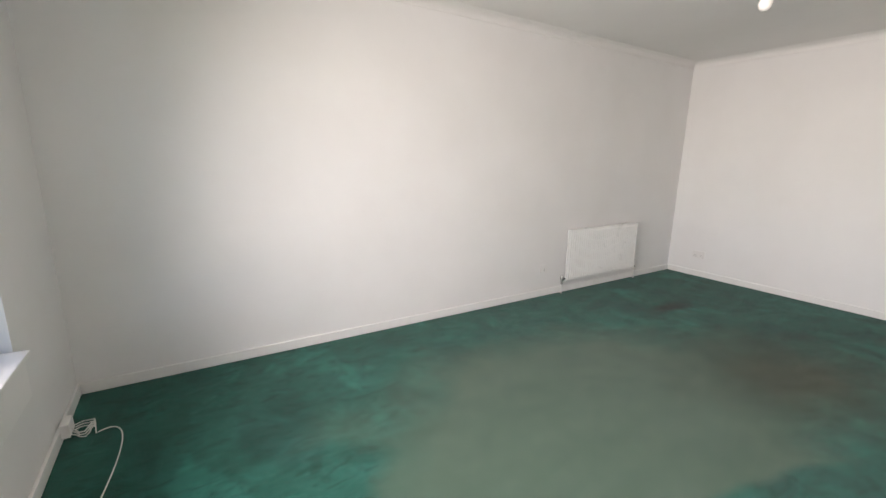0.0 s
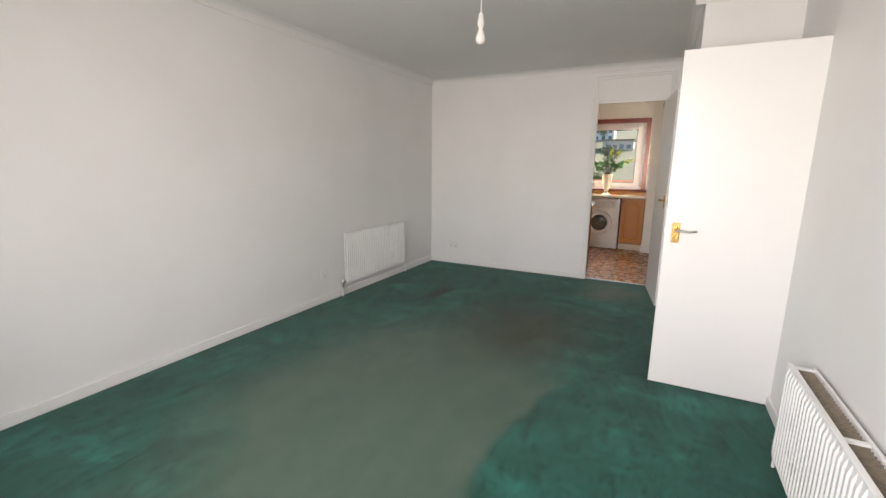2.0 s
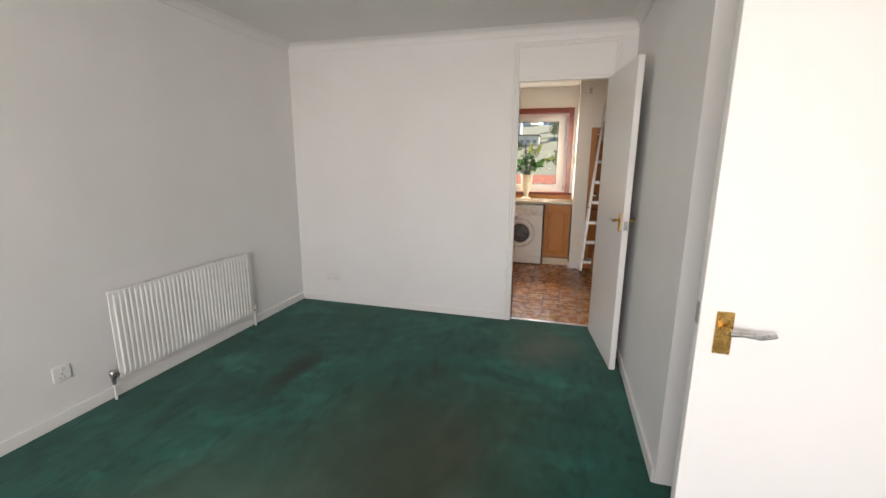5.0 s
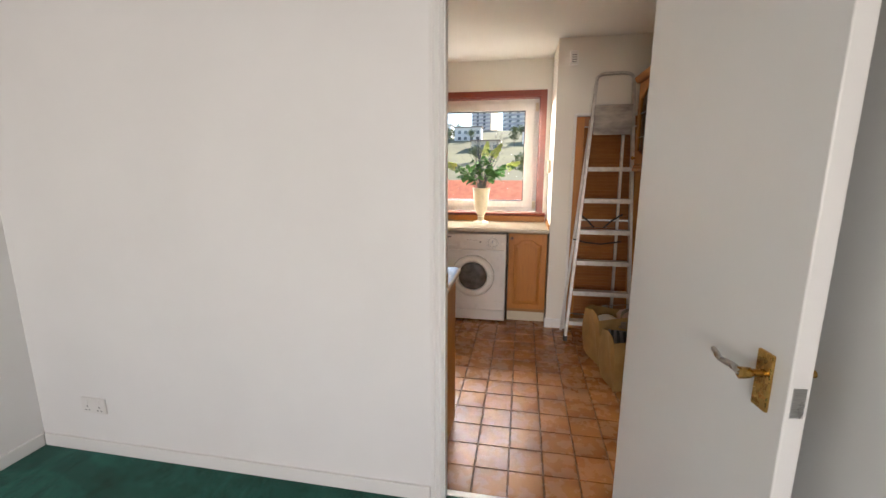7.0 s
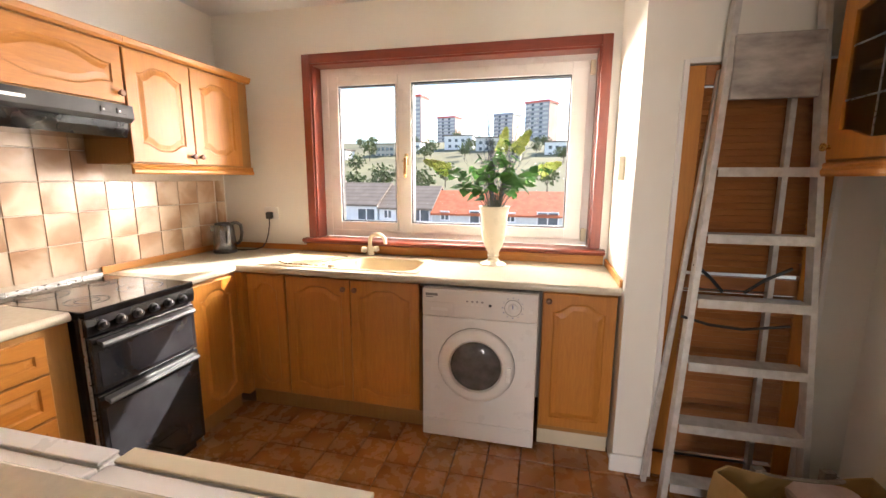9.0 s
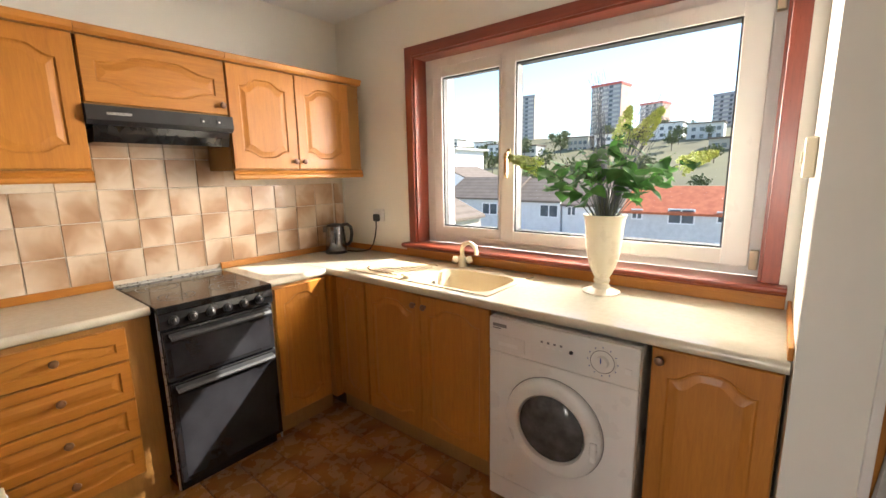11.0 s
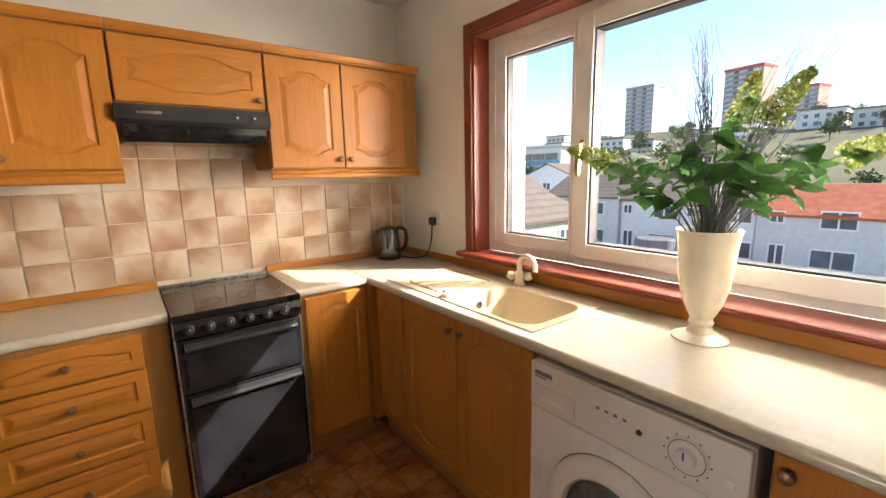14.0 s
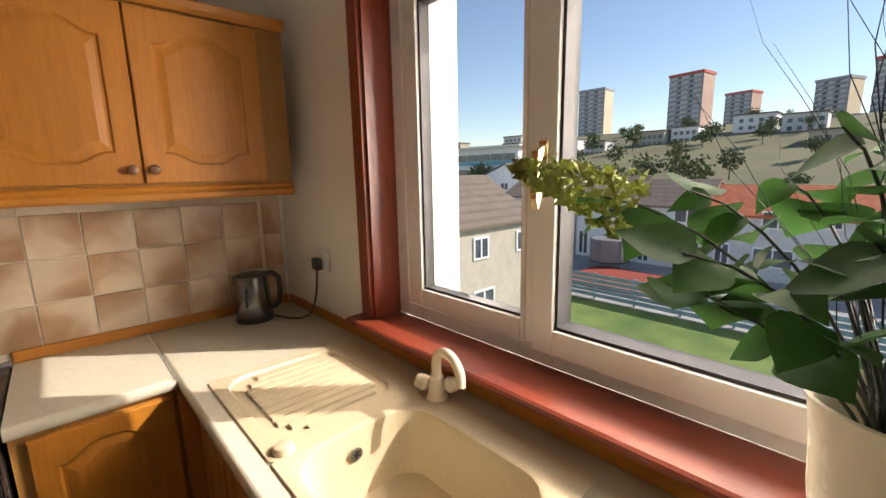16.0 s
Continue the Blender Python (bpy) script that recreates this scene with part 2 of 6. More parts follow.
tc = nt.nodes.new("ShaderNodeTexCoord")
way = nt.nodes.new("ShaderNodeVectorMath")
way.operation = "DOT_PRODUCT"
way.inputs[1].default_value = (3.4, 0, 2.1)
nt.links.new(tc.outputs["Object"], way.inputs[0])
cloud = nt.nodes.new("ShaderNodeMath")
cloud.operation = "ADD"
nt.links.new(way.outputs["Value"], cloud.inputs[0])
nt.links.new(noise(nt, 7.0, 2.5, (1, 1, 1), 0.5, True, 0.6), cloud.inputs[1])
base = ramp(nt, cloud.outputs[0], [(0.15, (0.40, 0.245, 0.145)), (0.42, (0.53, 0.37, 0.245)), (0.62, (0.66, 0.51, 0.375)), (0.85, (0.72, 0.60, 0.47))])
tone = ramp(nt, oi.outputs["Random"], [(0.0, (0.90, 0.88, 0.86)), (1.0, (1.06, 1.05, 1.04))])
nt.links.new(mix(nt, 1.0, base, tone, "MULTIPLY"), b.inputs["Base Color"])
b.inputs["Roughness"].default_value = 0.22
bump(nt, b, noise(nt, 12, 3), 0.10, 0.003)

# Carpet: green pile, greyed and browned where it is worn, with brushed streaks.
carpet, nt, b = nodes_of("green_carpet")


def worn(nt, centre, size, turn, edge, warp=0.35):
    """A mask, 1 inside a ragged oval patch of wear on the floor."""
    tc = nt.nodes.new("ShaderNodeTexCoord")
    nz = nt.nodes.new("ShaderNodeTexNoise")
    nz.inputs["Scale"].default_value, nz.inputs["Detail"].default_value = 1.6, 5
    nt.links.new(tc.outputs["Object"], nz.inputs["Vector"])
    sub = nt.nodes.new("ShaderNodeVectorMath")
    sub.operation = "MULTIPLY_ADD"
    sub.inputs[1].default_value = (warp * 2, warp * 2, 0)
    nt.links.new(nz.outputs["Color"], sub.inputs[0])
    nt.links.new(tc.outputs["Object"], sub.inputs[2])
    mp = nt.nodes.new("ShaderNodeMapping")
    mp.vector_type = "TEXTURE"
    mp.inputs["Location"].default_value = (centre[0] + warp, centre[1] + warp, 0)
    mp.inputs["Rotation"].default_value = (0, 0, radians(turn))
    mp.inputs["Scale"].default_value = (size[0], size[1], 1)
    nt.links.new(sub.outputs[0], mp.inputs["Vector"])
    ln = nt.nodes.new("ShaderNodeVectorMath")
    ln.operation = "LENGTH"
    nt.links.new(mp.outputs[0], ln.inputs[0])
    return ramp(nt, ln.outputs["Value"], [(max(0.0, 1 - edge) * 0.8, (1, 1, 1)), (0.8, (0, 0, 0))]) if edge < 1 else ramp(nt, ln.outputs["Value"], [(0.0, (1, 1, 1)), (1.0, (0, 0, 0))])


pile = noise(nt, 260, 3, (1, 1, 1), 0.6, False)
streak = noise(nt, 3.2, 7, (1.0, 1.7, 1), 0.6, False, 0.5)
col = ramp(nt, streak, [(0.25, (0.008, 0.068, 0.050)), (0.55, (0.012, 0.098, 0.074)), (0.80, (0.024, 0.138, 0.110))])
brushed = noise(nt, 1.6, 6, (1.6, 0.9, 1), 0.6, False, 0.4)
col = mix(nt, 1.0, col, ramp(nt, brushed, [(0.38, (0.74, 0.76, 0.78)), (0.46, (1.0, 1.0, 1.0)), (0.55, (1.0, 1.0, 1.0)), (0.62, (1.45, 1.38, 1.42))]), "MULTIPLY")
scuff = noise(nt, 5.5, 5, (1.0, 2.6, 1), 0.55, False, 1.6)
col = mix(nt, 1.0, col, ramp(nt, scuff, [(0.36, (0.70, 0.72, 0.72)), (0.47, (1.0, 1.0, 1.0)), (0.60, (1.0, 1.0, 1.0)), (0.68, (1.28, 1.24, 1.26))]), "MULTIPLY")
vivid = col
grey = ramp(nt, streak, [(0.25, (0.058, 0.105, 0.075)), (0.75, (0.082, 0.132, 0.098))])
brown = ramp(nt, streak, [(0.3, (0.032, 0.050, 0.030)), (0.7, (0.060, 0.080, 0.052))])
col = mix(nt, worn(nt, (2.35, 1.75), (2.15, 1.55), 4, 0.45), col, grey)
col = mix(nt, worn(nt, (3.95, 1.45), (1.15, 0.95), -8, 0.8), col, brown)
col = mix(nt, worn(nt, (2.35, 0.25), (1.55, 1.12), 0, 0.06, 0.10), col, vivid)
col = mix(nt, worn(nt, (0.75, 1.95), (0.75, 0.45), 20, 0.2, 0.2), col, vivid)
col = mix(nt, worn(nt, (5.45, 0.95), (0.60, 0.45), 0, 0.9), col, (0.085, 0.12, 0.095))
col = mix(nt, worn(nt, (4.5, 2.55), (0.55, 0.16), 10, 0.7, 0.25), col, (0.012, 0.035, 0.026))
col = mix(nt, 0.35, col, ramp(nt, pile, [(0.3, (0.25,) * 3), (0.7, (1.6,) * 3)]), "MULTIPLY")
nt.links.new(col, b.inputs["Base Color"])
b.inputs["Roughness"].default_value = 0.95
b.inputs["Specular IOR Level"].default_value = 0.1
b.inputs["Sheen Weight"].default_value = 0.15
bump(nt, b, pile, 0.6, 0.006)


# ---- mesh helpers ----
def bm_new():
    return bmesh.new()


def bx(bm, x0, x1, y0, y1, z0, z1, bevel=0.0, seg=2):
    """A box between two corners, with rounded edges."""
    vs = [bm.verts.new(p) for p in ((x0, y0, z0), (x1, y0, z0), (x1, y1, z0), (x0, y1, z0), (x0, y0, z1), (x1, y0, z1), (x1, y1, z1), (x0, y1, z1))]
    fs = [bm.faces.new([vs[i] for i in q]) for q in ((3, 2, 1, 0), (4, 5, 6, 7), (0, 1, 5, 4), (1, 2, 6, 5), (2, 3, 7, 6), (3, 0, 4, 7))]
    if bevel:
        edges = {e for f in fs for e in f.edges}
        bmesh.ops.bevel(bm, geom=list(edges), offset=bevel, segments=seg, affect="EDGES", profile=0.5)
    return bm


def lathe(bm, profile, centre=(0, 0, 0), axis="Z", n=24):
    """A turned shape from (radius, height) pairs."""
    rings = []
    for r, h in profile:
        ring = []
        for k in range(n):
            a = 2 * pi * k / n
            p = (r * cos(a), r * sin(a), h)
            p = {"Z": p, "X": (p[2], p[0], p[1]), "Y": (p[1], p[2], p[0])}[axis]
            ring.append(bm.verts.new((centre[0] + p[0], centre[1] + p[1], centre[2] + p[2])))
        rings.append(ring)
    for a, c in zip(rings, rings[1:]):
        for k in range(n):
            bm.faces.new((a[k], a[(k + 1) % n], c[(k + 1) % n], c[k]))
    for ring, flip in ((rings[0], True), (rings[-1], False)):
        bm.faces.new(ring[::-1] if flip else ring)
    return bm


def tube(bm, points, radius, n=8, taper=1.0):
    """A round bar along a line of points."""
    pts = [Vector(p) for p in points]
    rings = []
    for i, p in enumerate(pts):
        d = (pts[min(i + 1, len(pts) - 1)] - pts[max(i - 1, 0)]).normalized()
        u = d.orthogonal().normalized() if i == 0 else (rings_u - d * rings_u.dot(d)).normalized()
        rings_u = u
        v = d.cross(u)
        r = radius * (1 + (taper - 1) * i / max(1, len(pts) - 1))
        rings.append([bm.verts.new(p + (u * cos(2 * pi * k / n) + v * sin(2 * pi * k / n)) * r) for k in range(n)])
    for a, c in zip(rings, rings[1:]):
        for k in range(n):
            bm.faces.new((a[k], a[(k + 1) % n], c[(k + 1) % n], c[k]))
    bm.faces.new(rings[0][::-1])
    bm.faces.new(rings[-1])
    return bm


def prism(bm, outline, way, length):
    """An outline (list of points) swept along a vector."""
    w = Vector(way) * length
    a = [bm.verts.new(p) for p in outline]
    c = [bm.verts.new(Vector(p) + w) for p in outline]
    n = len(a)
    for k in range(n):
        bm.faces.new((a[k], a[(k + 1) % n], c[(k + 1) % n], c[k]))
    bm.faces.new(a[::-1])
    bm.faces.new(c)
    return bm


def loft(bm, loops, cap=True, closed=True):
    rings = [[bm.verts.new(p) for p in loop] for loop in loops]
    n = len(rings[0])
    for a, c in zip(rings, rings[1:]):
        for k in range(n if closed else n - 1):
            bm.faces.new((a[k], a[(k + 1) % n], c[(k + 1) % n], c[k]))
    if cap:
        bm.faces.new(rings[-1])
    return rings


def rrect(cx, cy, hx, hy, r, z, n=6):
    pts = []
    for sx, sy, a0 in ((1, 1, 0), (-1, 1, 90), (-1, -1, 180), (1, -1, 270)):
        for k in range(n):
            a = radians(a0 + 90 * k / (n - 1))
            pts.append((cx + sx * (hx - r) + r * cos(a), cy + sy * (hy - r) + r * sin(a), z))
    return pts


def mesh_of(name, bm, material, smooth=False):
    bmesh.ops.recalc_face_normals(bm, faces=bm.faces[:])
    me = bpy.data.meshes.new(name)
    bm.to_mesh(me)
    bm.free()
    me.materials.append(material)
    if smooth:
        for p in me.polygons:
            p.use_smooth = True
        me.set_sharp_from_angle(angle=radians(38))
    return me


def part(name, bm, material, parent, label="", smooth=False):
    ob = new(name, mesh_of(name, bm, material, smooth))
    if parent is not None:
        ob.parent = parent
    if label:
        tagged(ob, label)
    return ob


def thing(name, label, category, group="", at=(0, 0, 0), rz=0.0, kind=""):
    ob = new(name)
    ob.matrix_world = pose(at[0], at[1], at[2], 0, 0, rz)
    tagged(ob, label, category, group, kind)
    return ob


def single(name, bm, material, label, category, group="", kind="", smooth=False):
    ob = new(name, mesh_of(name, bm, material, smooth))
    tagged(ob, label, category, group, kind)
    return ob


def structure(name, bm, material, label, category, smooth=False):
    return single(name, bm, material, label, category, "", "structure", smooth)


def boxes(*rows, bevel=0.0):
    bm = bm_new()
    for r in rows:
        bx(bm, *r, bevel=bevel)
    return bm


# ---- the rooms ----
CEIL = 2.50
LRY, KY, KX = 3.415, 3.335, 8.76
RWY, BUMPY, BUMPX = -0.19, 0.345, 4.06
KRY = -0.25
structure("floor_living_room", boxes((-0.3, 5.955, -1.6, 3.6, -0.12, 0.0)), carpet, "worn dark green carpet with faded grey-brown traffic areas", "carpet")
structure("ceiling_living_room", boxes((-0.3, 5.96, -1.6, 3.6, CEIL, CEIL + 0.12)), ceiling_paint, "plain white painted living room ceiling", "ceiling")
structure("ceiling_kitchen", boxes((5.962, 9.0, -0.4, 3.6, CEIL, CEIL + 0.12)), ceiling_paint, "plain white painted kitchen ceiling", "ceiling")
structure("wall_long", boxes((-0.3, 5.91, LRY, LRY + 0.14, 0, CEIL)), wall_paint, "long plain white painted living room wall", "wall")
structure("wall_right", boxes((-0.3, 3.50, RWY - 0.12, RWY, 0, CEIL), (3.50, BUMPX, RWY - 0.12, RWY, 2.03, CEIL)), wall_paint, "white painted wall with the doorway to the hall", "wall")
structure("wall_alcove", boxes((BUMPX, 5.905, BUMPY - 0.1, BUMPY, 0, CEIL), (BUMPX, BUMPX + 0.1, RWY, BUMPY - 0.1, 0, CEIL)), wall_paint, "white painted wall stepping into the room beside the kitchen door", "wall")
structure("wall_hall", boxes((3.2, 4.6, -1.45, -1.35, 0, CEIL), (3.2, 3.3, -1.35, -0.3, 0, CEIL), (4.5, 4.6, -1.35, -0.3, 0, CEIL)), wall_paint, "white painted wall of the hall beyond the doorway", "wall")
# Wall with the living room window, behind the start of the walk.
structure("wall_window_living_room", boxes((-0.3, 0, -0.3, 0.30, 0, CEIL), (-0.3, 0, 2.62, 3.6, 0, CEIL), (-0.3, 0, 0.30, 2.62, 0, 0.60), (-0.3, 0, 0.30, 2.62, 2.24, CEIL)), wall_paint, "white painted wall round the living room window", "wall")
DY0, DY1, DH = 0.49, 1.236, 2.11
structure("wall_partition", boxes((5.91, 5.955, DY1, 1.40, 0, CEIL), (5.91, 5.975, 1.40, 3.6, 0, CEIL), (5.91, 5.975, -0.4, DY0, 0, CEIL), (5.91, 5.975, DY0, DY1, DH, CEIL)), wall_paint, "white painted partition wall between living room and kitchen", "wall")
structure("floor_kitchen", boxes((5.957, 9.0, -0.4, 3.6, -0.12, -0.008)), grout_floor, "brown glazed floor tiles with dark grout joints", "floor")
structure("wall_kitchen_back", boxes((5.976, KX, KY, KY + 0.25, 0, CEIL)), kitchen_paint, "cream white kitchen wall behind the cooker", "wall")
structure("wall_kitchen_side", boxes((5.976, 8.13, KRY - 0.12, KRY, 0, CEIL)), kitchen_paint, "cream white kitchen side wall", "wall")
WY0, WY1, WZ0, WZ1 = 0.78, 2.60, 0.985, 2.155
structure("wall_kitchen_window", boxes((KX, 9.05, WY1, 3.6, -0.1, 2.62), (KX, 9.05, 0.60, WY0, -0.1, 2.62), (KX, 9.05, WY0, WY1, -0.1, WZ0 - 0.02), (KX, 9.05, WY0, WY1, WZ1, 2.62)), kitchen_paint, "cream white wall round the kitchen window", "wall")
structure("wall_cupboard", boxes((8.13, 8.25, 0.525, 0.68, 0, CEIL), (8.13, 8.25, KRY - 0.12, -0.08, 0, CEIL), (8.13, 8.25, -0.08, 0.525, 1.90, CEIL), (8.25, KX, 0.60, 0.68, 0, CEIL), (8.7, 8.8, -0.4, 0.60, 0, CEIL)), kitchen_paint, "white painted wall of the cupboard beside the window", "wall")


def coving(name, outline, way, length):
    structure(name, prism(bm_new(), outline, way, length), ceiling_paint, "plain white coved cornice under the ceiling", "cornice", True)


def cove_profile(origin, inward, r=0.055):
    """A hollow quarter profile against wall and ceiling."""
    o, d = Vector(origin), Vector(inward)
    pts = [o, o - Vector((0, 0, r + 0.012)), o - Vector((0, 0, r + 0.012)) + d * 0.008]
    for k in range(6):
        a = radians(90 * k / 5)
        pts.append(o + d * (0.008 + r * (1 - cos(a))) - Vector((0, 0, 0.006 + r * (1 - sin(a)))))
    pts.append(o + d * (r + 0.014))
    return pts


coving("coving_long", cove_profile((0.0, LRY, CEIL), (0, -1, 0)), (1, 0, 0), 5.91)
coving("coving_partition", cove_profile((5.91, BUMPY, CEIL), (-1, 0, 0)), (0, 1, 0), LRY - BUMPY)
coving("coving_right", cove_profile((0.0, RWY, CEIL), (0, 1, 0)), (1, 0, 0), BUMPX)
coving("coving_alcove", cove_profile((BUMPX, BUMPY, CEIL), (0, 1, 0)), (1, 0, 0), 5.91 - BUMPX)
coving("coving_alcove_end", cove_profile((BUMPX, RWY, CEIL), (-1, 0, 0)), (0, 1, 0), BUMPY - RWY + 0.06)


def skirting(name, x0, x1, y0, y1, h=0.068):
    structure(name, boxes((x0, x1, y0, y1, 0, h), bevel=0.004), gloss_paint, "white gloss painted skirting board", "skirting board")


skirting("baseboard_long", 0.0, 5.895, LRY - 0.016, LRY - 0.0005)
skirting("baseboard_partition", 5.894, 5.9095, 1.29, LRY - 0.017)
skirting("baseboard_right", 0.016, 3.44, RWY + 0.0005, RWY + 0.016)
skirting("baseboard_alcove", BUMPX, 5.89, BUMPY + 0.0005, BUMPY + 0.016)
skirting("baseboard_window_wall", 0.0005, 0.016, 0.0, LRY - 0.017)
skirting("baseboard_pier", 8.114, 8.1295, 0.545, 0.695, 0.09)
skirting("baseboard_kitchen_side", 6.02, 8.12, KRY + 0.0005, KRY + 0.014, 0.09)

# Kitchen door frame: lining, stop and moulded architrave running up to the ceiling panel.
frame_k = thing("door_frame_1", "white gloss painted door frame with moulded architrave", "door frame", kind="structure")
for y0, y1, x1 in ((DY0 - 0.002, DY0 + 0.022, 5.979), (DY1 - 0.012, DY1 + 0.002, 5.957)):
    part("lining", boxes((5.905, x1, y0, y1, 0, DH), bevel=0.002), gloss_paint, frame_k)
part("lining", boxes((5.905, 5.979, DY0 + 0.022, DY1 - 0.012, DH - 0.022, DH + 0.002), bevel=0.002), gloss_paint, frame_k)
for y0, s in ((DY1 - 0.004, 1), (DY0 + 0.008, -1)):
    bm = bm_new()
    prof = [(0, 0), (-0.010, 0), (-0.016, 0.010), (-0.012, 0.018), (-0.018, 0.030), (-0.012, 0.040), (-0.016, 0.052), (0, 0.055)]
    prism(bm, [(5.909 + a, y0 + s * c, 0) for a, c in prof], (0, 0, 1), 2.40)
    part("architrave", bm, gloss_paint, frame_k)
bm = bm_new()
prism(bm, [(5.909 + a, DY0 - 0.045, 2.345 + c) for a, c in prof], (0, 1, 0), DY1 - DY0 + 0.09)
part("architrave", bm, gloss_paint, frame_k)
part("head_panel", boxes((5.902, 5.9085, DY0, DY1, DH + 0.004, 2.35)), gloss_paint, frame_k)
part("strike_plate", boxes((5.925, 5.950, DY1 - 0.0145, DY1 - 0.0123, 0.98, 1.04)), brass, frame_k, "small brass strike plate")
structure("threshold_strip", boxes((5.945, 5.975, DY0, DY1, -0.006, 0.006), bevel=0.002), aluminium, "thin metal threshold strip between carpet and tiles", "threshold")
# Hall door frame
frame_h = thing("door_frame_2", "white gloss painted frame of the hall doorway", "door frame", kind="structure")
for x0, x1 in ((3.496, 3.52), (BUMPX - 0.024, BUMPX - 0.001)):
    part("lining", boxes((x0, x1, RWY - 0.125, RWY + 0.003, 0, 2.03)), gloss_paint, frame_h)
part("lining", boxes((3.52, BUMPX - 0.024, RWY - 0.125, RWY + 0.003, 2.008, 2.032)), gloss_paint, frame_h)


def lever_handle(parent, x, side, z, y=0.0, tip=-1):
    """Brass back plate with a lever; side gives the face of the leaf, tip the way the lever points."""
    h = thing("door_handle", "", "")
    h.parent = parent
    bm = bm_new()
    y0 = y + side * 0.0005
    bx(bm, x - 0.021, x + 0.021, min(y0, y0 + side * 0.007), max(y0, y0 + side * 0.007), z - 0.075, z + 0.045, 0.002)
    part("back_plate", bm, brass, h)
    bm = bm_new()
    lathe(bm, [(0.012, 0), (0.011, 0.02), (0.008, 0.024), (0.008, 0.045)], (x, y0 + side * 0.007, z) if side > 0 else (x, y0 - 0.052, z), "Y", 14)
    part("neck", bm, brass, h, "", True)
    bm = bm_new()
    yy = y0 + side * 0.048
    tube(bm, [(x, yy, z), (x + tip * 0.03, yy, z + 0.002), (x + tip * 0.07, yy, z - 0.003), (x + tip * 0.105, yy - side * 0.006, z + 0.004)], 0.008, 10, 0.75)
    part("lever", bm, steel, h, "", True)
    return h


def flush_door(name, label, hinge, rz, width, height, lever_z=1.06):
    """A plain flush leaf, hinged at its origin and reaching along its own x."""
    d = thing(name, label, "door", at=hinge, rz=rz, kind="structure")
    part("leaf", boxes((0, width, -0.02, 0.02, 0.008, height), bevel=0.003), gloss_paint, d)
    for side in (1, -1):
        lever_handle(d, width - 0.06, side, lever_z, 0.02 * side, -1)
    part("latch_plate", boxes((width - 0.001, width + 0.0015, -0.012, 0.012, 1.00, 1.06)), steel, d, "small steel latch plate")
    for z in (0.25, 1.0, 1.75):
        bm = bm_new()
        lathe(bm, [(0.006, 0), (0.006, 0.09)], (-0.004, 0.022, z), "Z", 10)
        part("hinge", bm, brass, d)
    return d


flush_door("door_1", "open white gloss flush kitchen door with brass lever handle", (5.865, 0.52, 0), 180 + 8.0, 0.735, 2.08)
flush_door("door_2", "open white flush hall door with brass lever handle", (3.455, -0.195, 0), 90, 0.645, 2.015, 1.0)


# ---- sockets and switches ----
def socket(name, label, centre, facing, width=0.146, sockets=2):
    rz = {"-y": 0, "-x": -90, "+y": 180, "+x": 90}[facing]
    s = thing(name, label, "socket", at=centre, rz=rz)
    part("face_plate", boxes((-width / 2, width / 2, -0.011, -0.0005, -0.043, 0.043), bevel=0.004), white_plastic, s)
    for k in range(sockets):
        cx = 0 if sockets == 1 else (-0.036 + 0.072 * k)
        part("rocker", boxes((cx - 0.006, cx + 0.006, -0.015, -0.011, 0.012, 0.034), bevel=0.001), white_plastic, s)
        for dx, dz, w, hh in ((0, -0.004, 0.004, 0.009), (-0.011, -0.023, 0.008, 0.004), (0.011, -0.023, 0.008, 0.004)):
            part("pin_hole", boxes((cx + dx - w / 2, cx + dx + w / 2, -0.0116, -0.0108, dz - hh / 2, dz + hh / 2)), dark_plastic, s)
    return s


socket("wall_socket", "white plastic single socket low on the living room wall", (3.66, LRY, 0.285), "-y", 0.086, 1)
socket("wall_socket", "white plastic double socket low on the partition wall", (5.91, 3.05, 0.265), "-x")
socket("wall_socket", "white plastic socket above the worktop beside the window", (KX, 2.955, 1.165), "-x", 0.11, 1)
trunk = socket("wall_socket", "white surface mounted double socket with trunking below it", (7.06, KRY + 0.03, 0.44), "+y")
part("back_box", boxes((-0.073, 0.073, 0.0, 0.0298, -0.043, 0.043), bevel=0.003), white_plastic, trunk)
part("trunking", boxes((-0.012, 0.012, 0.008, 0.0298, -0.44, -0.044)), white_plastic, trunk)
sw = thing("switch_box", "cream plastic pull switch box on the cupboard wall", "switch", at=(8.42, 0.68, 1.47))
part("case", boxes((-0.043, 0.043, 0.0005, 0.03, -0.06, 0.06), bevel=0.005), cream_plastic, sw)
part("rocker", boxes((-0.012, 0.012, 0.03, 0.036, -0.018, 0.018), bevel=0.002), cream_plastic, sw)
al = thing("door_chime", "small white plastic chime box high on the wall", "chime", at=(8.13, 0.555, 2.34))
part("case", boxes((-0.028, -0.0005, -0.033, 0.033, -0.055, 0.055), bevel=0.005), white_plastic, al)
for k in range(4):
    part("slot", boxes((-0.0292, -0.0282, -0.018, 0.018, -0.035 + 0.018 * k, -0.029 + 0.018 * k)), grey_print, al)


